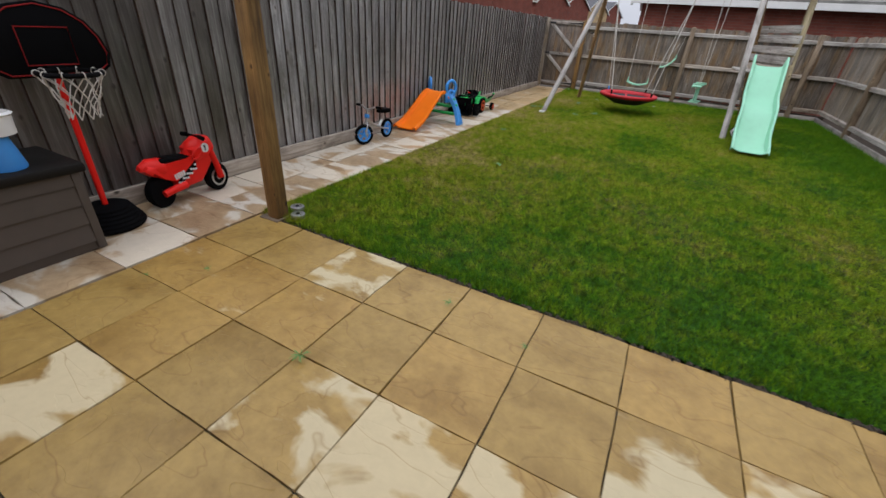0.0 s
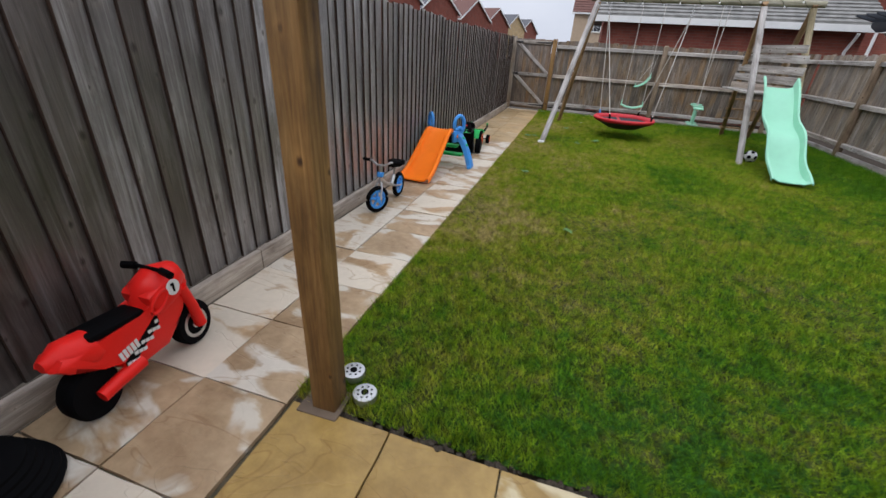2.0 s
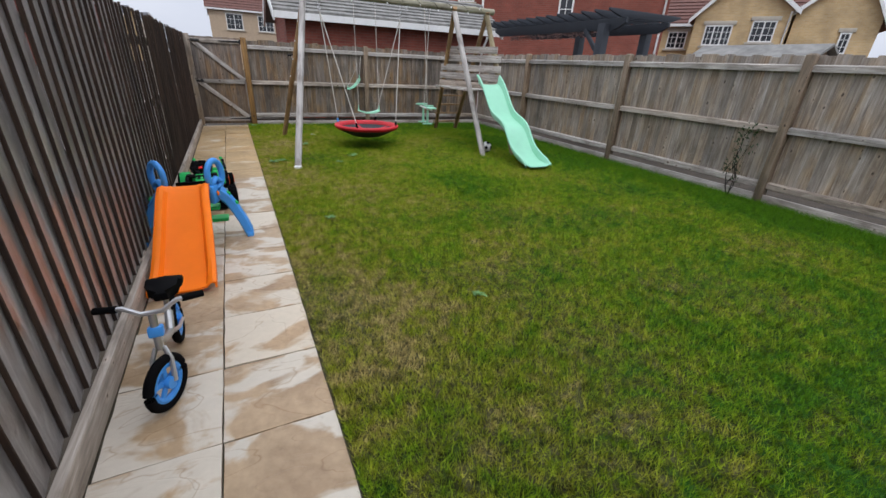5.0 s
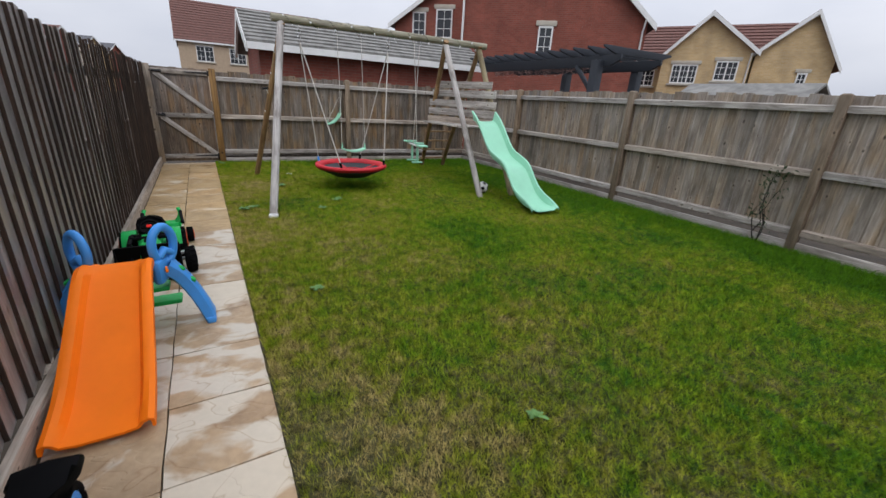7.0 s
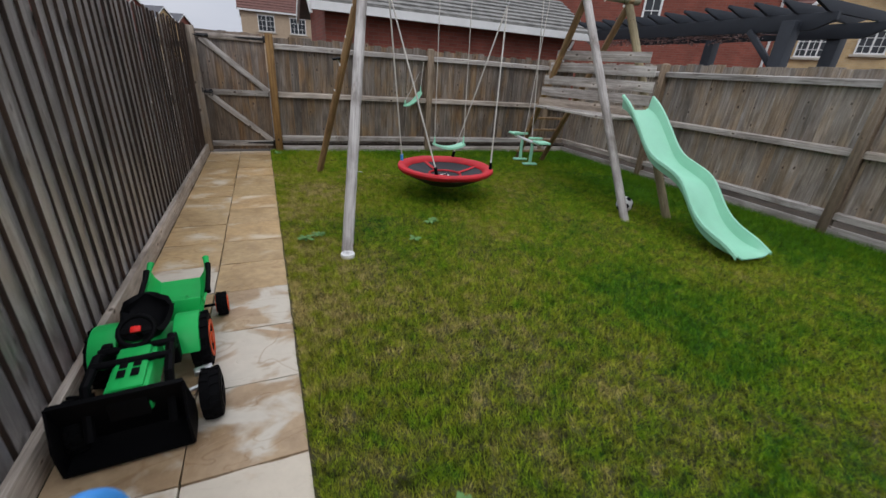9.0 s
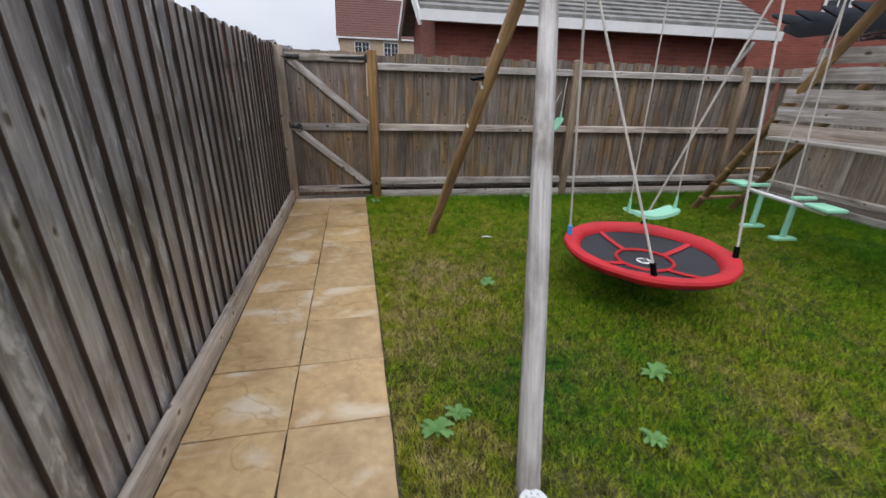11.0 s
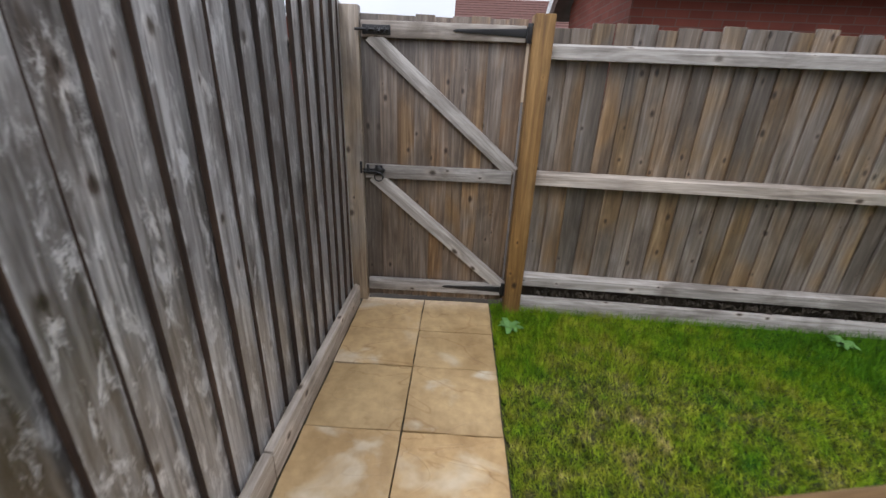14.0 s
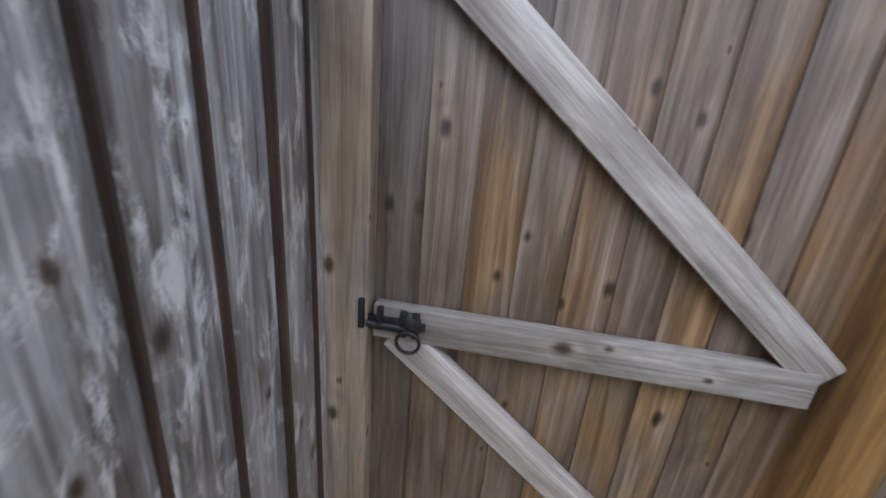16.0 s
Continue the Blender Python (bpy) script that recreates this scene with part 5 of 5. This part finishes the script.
def ground_lamps():
    for k, (x, y) in enumerate(((-2.57, 2.29), (-2.45, 2.18), (-2.27, 8.86))):
        g = thing("ground_lamp", (x, y, 0.03), "round steel solar lamp set in the lawn", "garden lamp", "solar ground lamps")
        b = B()
        b.lathe([(0, -0.03), (0.055, -0.03), (0.06, 0.0), (0.056, 0.008), (0.04, 0.010), (0, 0.010)], None, 24)
        b.ob("rim", WHITE if k == 2 else STEEL, g)
        b = B()
        for j in range(8):
            a = j * math.tau / 8
            b.lathe([(0, 0), (0.006, 0), (0.005, 0.003), (0, 0.003)], pose(0.034 * math.cos(a), 0.034 * math.sin(a), 0.0095), 8)
        b.lathe([(0, 0.009), (0.018, 0.009), (0.018, 0.0125), (0, 0.0125)], None, 12)
        b.ob("led", BLACK if k < 2 else STEEL, g)


ground_lamps()


# ---- neighbouring houses ----
def roof(b, x0, x1, y0, y1, ze, zr, over=0.3, t=0.12, rows=0):
    """Two slopes with the ridge along x."""
    ym = (y0 + y1) / 2
    k = (zr - ze) / (ym - y0)
    for s in (-1, 1):
        ya = y0 - over if s < 0 else y1 + over
        b.prism([(ya, ze - k * over), (ym, zr), (ym, zr + t), (ya, ze - k * over + t)], x0 - over, x1 + over, "x")
        if rows:
            for r in range(rows):
                u = (r + 0.5) / rows
                yy, zz = ya + (ym - ya) * u, ze - k * over + (zr - ze + k * over) * u + t
                b.box((0.5 * (x0 + x1), yy, zz + 0.012), (x1 - x0 + 2 * over, (ym - ya) / rows * 1.06 if s < 0 else (ya - ym) / rows * 1.06, 0.045), (math.degrees(math.atan(k)) * (1 if s < 0 else -1) - 9 * (1 if s < 0 else -1), 0, 0))


def window(par, x, y, z, w, h, panes=2, sill=True, face=-1):
    """Casement in a wall that faces -y of its house."""
    win = B()
    fr = 0.07
    win.box((x, y, z + h / 2 - fr / 2), (w, 0.09, fr)).box((x, y, z - h / 2 + fr / 2), (w, 0.09, fr))
    for k in range(panes + 1):
        win.box((x - w / 2 + fr / 2 + (w - fr) * k / panes, y, z), (fr, 0.085, h))
    for k in range(panes):
        cx = x - w / 2 + w * (k + 0.5) / panes
        win.box((cx, y - 0.02, z), (0.025, 0.03, h))
        for j in (-1, 1):
            win.box((cx, y - 0.02, z + j * h / 6), (w / panes, 0.03, 0.025))
    o = win.ob("window", WHITE, par, smooth=False)
    g = B()
    g.box((x, y + 0.02, z), (w - 0.02, 0.03, h - 0.02))
    g.ob("glass", GLASS, o, smooth=False)
    if sill:
        s = B()
        s.box((x, y - 0.03, z - h / 2 - 0.06), (w + 0.25, 0.16, 0.11), bevel=0.01)
        s.ob("sill", STONE, o)
        s = B()
        s.box((x, y - 0.01, z + h / 2 + 0.11), (w + 0.25, 0.1, 0.2), bevel=0.01)
        s.ob("lintel", STONE, o)


def block(root, x0, x1, y0, y1, ze, zr, wall, tile, ridge="x", rows=0):
    """Walls with gables and roof, in the house's own axes."""
    b = B()
    if ridge == "x":
        ym = (y0 + y1) / 2
        b.prism([(y0, -0.1), (y1, -0.1), (y1, ze), (ym, zr), (y0, ze)], x0, x1, "x")
    else:
        xm = (x0 + x1) / 2
        b.prism([(x0, -0.1), (x1, -0.1), (x1, ze), (xm, zr), (x0, ze)], y0, y1, "y")
    b.ob("wall", wall, root, smooth=False)
    r = B()
    t = B()
    if ridge == "x":
        roof(r, x0, x1, y0, y1, ze, zr, rows=rows)
        k = (zr - ze) / (ym - y0)
        t.box(((x0 + x1) / 2, y0 - 0.34, ze - 0.3 * k + 0.02), (x1 - x0 + 0.6, 0.1, 0.16))
        for xx in (x0 - 0.3, x1 + 0.3):
            for ya in (y0 - 0.3, y1 + 0.3):
                t.prism([(ya, ze - 0.3 * k - 0.12), (ya, ze - 0.3 * k + 0.1), (ym, zr + 0.1), (ym, zr - 0.12)], xx - 0.03, xx + 0.03, "x")
        r.ob("roof", tile, root, smooth=False)
        t.ob("fascia", WHITE, root, smooth=False)
    else:
        roof(r, y0, y1, x0, x1, ze, zr)
        xm = (x0 + x1) / 2
        k = (zr - ze) / (xm - x0)
        for yy in (y0 - 0.3, y1 + 0.3):
            for xa in (x0 - 0.3, x1 + 0.3):
                t.prism([(xa, ze - 0.3 * k - 0.12), (xa, ze - 0.3 * k + 0.1), (xm, zr + 0.1), (xm, zr - 0.12)], yy - 0.03, yy + 0.03, "y")
        o = r.ob("roof", tile, root, smooth=False)
        for v in o.data.vertices:
            v.co = Vector((v.co.y, v.co.x, v.co.z))
        o.data.flip_normals()
        t.ob("fascia", WHITE, root, smooth=False)


def downpipe(root, x, y, z):
    b = B()
    b.tube([(x, y - 0.35, z), (x, y - 0.3, z - 0.1), (x, y - 0.06, z - 0.4), (x, y - 0.06, 0)], 0.04, 8)
    b.ob("downpipe", WHITE, root)


def at_bearing(d, az, z=0.0):
    return (-2.92 + d * math.sin(radians(az)), 3.5 + d * math.cos(radians(az)), z)


def skew_gable(root, x0, xm, x1, y0, y1, z0, zr, z1, wall, tile):
    """A block whose gable faces -y, with eaves of unlike height."""
    b = B()
    b.prism([(x0, -0.1), (x1, -0.1), (x1, z1), (xm, zr), (x0, z0)], y0, y1, "y")
    b.ob("wall", wall, root, smooth=False)
    for xa, za in ((x0, z0), (x1, z1)):
        k = (zr - za) / (xm - xa)
        xe = xa + (0.3 if xa > xm else -0.3)
        ze = za + k * (xe - xa)
        b = B()
        b.prism([(xe, ze + 0.02), (xm, zr + 0.02), (xm, zr + 0.14), (xe, ze + 0.14)], y0 - 0.3, y1 + 0.3, "y")
        b.ob("roof", tile, root, smooth=False)
        b = B()
        b.prism([(xe, ze - 0.12), (xe, ze + 0.12), (xm, zr + 0.12), (xm, zr - 0.12)], y0 - 0.36, y0 - 0.3, "y")
        b.ob("bargeboard", WHITE, root, smooth=False)


def houses():
    g = thing("garage", (0, 0, 0), "red brick garage block with grey weathered tile roof", "garage")
    block(g, -1.45, 5.0, 15.5, 18.1, 2.66, 3.38, BRICK_R, TILE_G, "x", rows=9)
    downpipe(g, 4.7, 15.5, 2.4)
    t = thing("tan_house", (0, 0, 0), "tan rendered house with red-brown tiled roof", "house")
    block(t, -4.1, 12.0, 60, 69, 6.3, 10.6, RENDER_T, TILE_R, "x", rows=16)
    for x in (-1.6, 1.7, 6.0):
        window(t, x, 59.97, 4.9, 1.7, 1.6, 2)
    r = thing("red_brick_house", at_bearing(20, 42.5), "red brick two-storey house with white bargeboards", "house", rz=-42.5)
    skew_gable(r, -3.75, -0.2, 3.9, 0, 9, 6.6, 8.7, 5.0, BRICK_R, TILE_D)
    window(r, -0.15, -0.03, 4.15, 0.62, 1.2, 1)
    window(r, -0.15, -0.03, 1.2, 0.62, 1.2, 1)
    skew_gable(r, -8.4, -3.9, 0.6, 4.0, 11, 5.4, 8.4, 5.4, BRICK_R, TILE_D)
    window(r, -7.0, 3.97, 5.3, 0.75, 1.3, 1)
    window(r, -5.6, 3.97, 5.4, 0.9, 1.4, 1)
    downpipe(r, 3.75, 0, 5.0)
    b = B()
    b.rod((-3.8, -0.07, 0), (-3.8, -0.07, 6.5), 0.05, seg=10)
    b.ob("downpipe", WHITE, r)
    y = thing("buff_brick_house", at_bearing(30, 59.5), "buff brick house with brown roofs and white bargeboards", "house", rz=-59.5)
    skew_gable(y, -1.9, 0.2, 2.6, 0, 9, 4.8, 6.95, 5.1, BRICK_Y, TILE_R)
    block(y, -6.5, 4.9, 2.5, 9, 4.75, 7.2, BRICK_Y, TILE_R, "x", rows=12)
    skew_gable(y, 2.75, 4.95, 6.3, 0.5, 8.5, 5.0, 6.9, 4.6, BRICK_Y, TILE_R)
    window(y, -0.6, -0.03, 3.8, 1.35, 1.05, 3)
    window(y, 1.5, -0.03, 4.0, 1.1, 1.05, 2)
    window(y, -2.9, 2.47, 3.7, 1.1, 1.0, 2)
    window(y, 5.1, 0.47, 3.5, 0.45, 1.0, 1)
    downpipe(y, 2.5, 0, 4.9)
    for k in range(6):
        d = 44 + 11.5 * k
        az = (-24.5, -18.9, -14.4, -11.6, -9.3, -7.6)[k]
        x, yy = -1.32 + d * math.sin(radians(az)), 0.75 + d * math.cos(radians(az))
        h = thing("terrace_house", (x, yy, 0), "red brick house with white-edged gable", "house", "far houses in a row", rz=-25)
        block(h, -9, 0, -3.3, 3.3, 5.2, 7.6, BRICK_Y if k == 4 else BRICK_R, TILE_R if k in (2, 3) else TILE_D, "x")


houses()


# ---- things beyond the fences ----
def far_pergola():
    p = thing("garden_pergola", (0, 0, 0), "dark blue-grey timber pergola in the next garden", "pergola")
    for x, y in ((5.9, 12.2), (4.5, 10.0), (5.95, 10.08)):
        b = B()
        b.box((x, y, 1.25), (0.19, 0.19, 2.5), bevel=0.008)
        b.ob("post", NAVY, p)
    for x, y0 in ((4.6, 9.5), (5.85, 9.45)):
        b = B()
        b.prism([(y0, 2.5), (y0 + 0.25, 2.38), (14.2, 2.38), (14.5, 2.5), (14.5, 2.6), (y0, 2.6)], x - 0.03, x + 0.03, "x", bevel=0.004)
        b.ob("beam", NAVY, p)
    for k in range(13):
        y = 9.6 + k * 0.4
        b = B()
        b.prism([(4.15, 2.70), (4.5, 2.60), (6.0, 2.60), (6.35, 2.70), (6.35, 2.74), (4.15, 2.74)], y - 0.022, y + 0.022, "y", bevel=0.003)
        b.ob("rafter", NAVY, p)
    for y, s in ((10.0, 1),):
        b = B()
        b.box((4.56, y + 0.36 * s, 2.14), (0.07, 0.75, 0.08), (45 * s, 0, 0), bevel=0.004)
        b.ob("brace", NAVY, p)
    v = thing("dried_climber", (0, 0, 0), "withered reddish climbing plant on the pergola beam", "climbing plant")
    rng = random.Random(3)
    b = B()
    for k in range(700):
        y = rng.uniform(10.5, 13.9)
        c = Vector((4.72 + rng.gauss(0, 0.05), y, 2.35 + rng.gauss(0, 0.05)))
        s = rng.uniform(0.018, 0.04)
        d = Vector((rng.gauss(0, 1), rng.gauss(0, 1), rng.gauss(0, 1))).normalized()
        q = d.to_track_quat("Z", "Y")
        b.bm.faces.new([b.bm.verts.new(c + q @ Vector(o)) for o in ((-s, 0, 0), (0, -s * 0.5, 0.2 * s), (s, 0, 0), (0, s * 0.5, 0.2 * s))])
    b.tube([(4.72, 10.2 + 0.4 * i, 2.35 + 0.02 * math.sin(i * 2)) for i in range(10)], 0.01, 5)
    b.ob("leaf", plain("withered_leaf", (0.30, 0.19, 0.17), 0.8, vary=0.6), v, smooth=False)
    s = thing("garden_shed", (7.96, 8.57, 0), "grey felt-roofed garden shed behind the fence", "shed")
    b = B()
    b.prism([(-0.9, 0), (0.9, 0), (0.9, 1.75), (0, 2.2), (-0.9, 1.75)], -1.2, 1.2, "y")
    b.ob("wall", FENCE_R, s, smooth=False)
    b = B()
    for sg in (-1, 1):
        b.prism([(1.05 * sg, 1.68), (0, 2.22), (0, 2.27), (1.05 * sg, 1.73)], -1.35, 1.35, "y")
    b.ob("roof", TILE_G, s, smooth=False)


far_pergola()


# ---- small plants ----
WEED = plain("weed_leaf", (0.12, 0.26, 0.06), 0.6, vary=0.3)


def weeds():
    rng = random.Random(8)
    spots = [(-2.27, 6.55, .14), (-1.6, 4.65, .13), (-1.29, 9.45, .2), (-1.6, 9.05, .14), (-2.57, 9.28, .18), (-2.45, 9.36, .14), (-1.88, 10.67, .17), (-2.66, 13.15, .2), (-0.5, 13.2, .2), (-1.24, 1.01, .12), (-0.82, 1.8, .09), (-2.3, 1.26, .07), (-2.54, 1.02, .06), (-0.3, 1.68, .06)]
    for x, y, r in spots:
        b = B()
        for k in range(18):
            a = rng.random() * math.tau
            L = r * 0.5 * rng.uniform(0.5, 1.0)
            w = L * (0.22 if y > 2 else 0.05)
            up = rng.uniform(0.4, 1.3)
            d, s = Vector((math.cos(a), math.sin(a), 0)), Vector((-math.sin(a), math.cos(a), 0))
            rows = []
            for u in (0, 0.35, 0.7, 1.0):
                c = d * (L * u) + Vector((0, 0, 0.008 + L * up * u * (1.25 - u)))
                ww = w * math.sin(math.pi * (0.12 + 0.8 * u))
                rows.append([c - s * ww, c + Vector((0, 0, -0.15 * ww)), c + s * ww])
            b.sheet(rows)
        o = b.ob("weed", WEED)
        o.location = (x, y, 0.012)
        tagged(o, "small green weed rooted among grass and paving", "weed", "weeds")
    c = thing("climbing_shrub", (3.2, 5.75, 0), "thin leafy shrub against the panel fence", "shrub")
    b = B()
    stems = []
    for k in range(4):
        pts = [(0.02 * k, 0.02 * k, 0)]
        for j in range(6):
            q = pts[-1]
            pts.append((q[0] + rng.uniform(-0.02, 0.02), q[1] + rng.uniform(-0.07, 0.07), q[2] + rng.uniform(0.1, 0.2)))
        b.tube(pts, [0.008 - 0.001 * j for j in range(7)], 5)
        stems += pts[2:]
    b.ob("stem", DARK_PL, c)
    b = B()
    for k in range(130):
        q = Vector(rng.choice(stems)) + Vector((rng.gauss(0, 0.025), rng.gauss(0, 0.05), rng.gauss(0, 0.06)))
        s = rng.uniform(0.015, 0.035)
        m = Euler((rng.uniform(0, 6), rng.uniform(0, 6), rng.uniform(0, 6))).to_matrix()
        b.bm.faces.new([b.bm.verts.new(q + m @ Vector(o)) for o in ((-s, 0, 0), (0, -s * 0.5, 0.2 * s), (s, 0, 0), (0, s * 0.5, 0.2 * s))])
    b.ob("leaf", plain("dark_leaf", (0.035, 0.06, 0.02), 0.6, vary=0.4), c, smooth=False)
    rng2 = random.Random(2)
    for x, y in ((-1.59, 11.63), (-0.24, 11.74)):
        b = B()
        b.sheet([[(-0.05, -0.012, 0), (0.0, -0.016, 0.006), (0.05, -0.01, 0)], [(-0.05, 0.012, 0.002), (0.0, 0.014, 0.008), (0.05, 0.01, 0.002)]], 0.002)
        o = b.ob("feather", WHITE)
        o.matrix_world = pose(x, y, 0.045, 0, 0, rng2.uniform(0, 180))
        tagged(o, "small pale feather lying on the grass", "feather", "feathers")


weeds()


# ---- paving, last ----
def slab_mesh(w, d, seed):
    """A riven slab with an uneven top and soft edges."""
    b = B()
    rng = random.Random(seed)
    n = 5
    rows = []
    for j in range(n):
        row = []
        for i in range(n):
            e = i in (0, n - 1) or j in (0, n - 1)
            row.append((-w / 2 + w * i / (n - 1) + (rng.uniform(-0.003, 0.003) if e else 0), -d / 2 + d * j / (n - 1) + (rng.uniform(-0.003, 0.003) if e else 0), (-0.004 if e else 0.0) + rng.uniform(-0.0012, 0.0012)))
        rows.append(row)
    b.sheet(rows)
    top = list(b.bm.faces)
    r = bmesh.ops.extrude_face_region(b.bm, geom=[e for e in b.bm.edges if e.is_boundary])
    for v in r["geom"]:
        if isinstance(v, bmesh.types.BMVert):
            v.co.z = -0.05
    return b


def paving():
    bed = B()
    bed.box((-3.24, 5.4, -0.06), (0.97, 16.2, 0.08)).box((0.3, -0.6, -0.06), (6.1, 5.28, 0.08))
    tagged(bed.ob("paving_bed", MORTAR, smooth=False), "dark mossy joints between the paving slabs", "paving joints", kind="structure")
    path = tagged(new("pavement_path"), "two-wide path of damp buff sandstone slabs", "path", kind="structure")
    patio = tagged(new("pavement_patio"), "patio of damp golden riven sandstone slabs", "patio", kind="structure")
    gap = 0.0075
    rng = random.Random(11)
    meshes = {}

    def lay(name, root, x0, x1, y0, y1, mat):
        w, d = round(x1 - x0 - gap, 3), round(y1 - y0 - gap, 3)
        key = (w, d, mat.name, rng.randrange(4))
        if key not in meshes:
            meshes[key] = slab_mesh(w, d, key[3]).data(name, mat, True)
        o = new(name, meshes[key])
        o.parent = root
        o.matrix_world = pose((x0 + x1) / 2, (y0 + y1) / 2, 0.004 + rng.uniform(-0.0025, 0.0025), rng.uniform(-0.25, 0.25), rng.uniform(-0.25, 0.25), 0)

    joints = [3.02 - 0.5025 * k for k in range(12, 0, -1)] + [3.02 + 0.5025 * k for k in range(4)]
    joints += [5.03 + 0.497 * k for k in range(8)] + [8.96 + 0.464 * k for k in range(4)]
    joints += [10.82 + 0.487 * k for k in range(4)] + [12.74, 13.1, 13.5]
    for y0, y1 in zip(joints, joints[1:]):
        for x0, x1 in ((-3.70, -3.245), (-3.245, -2.77)):
            far = y0 + rng.uniform(-1.2, 1.0) > 8.2
            lay("slab", path, x0, x1, y0, y1, SLAB_F if far else SLAB_P)
    dried = ((1, 3), (2, 0), (3, 2), (4, 2), (5, 2), (6, 1), (7, 1))
    for i in range(13):
        for j in range(10):
            x0, y0 = -2.75 + 0.492 * i, 2.045 - 0.507 * (j + 1)
            if x0 < 3.1:
                lay("slab", patio, x0, min(x0 + 0.492, 3.30), y0, y0 + 0.507, SLAB_YD if (i, j) in dried else SLAB_Y)


paving()
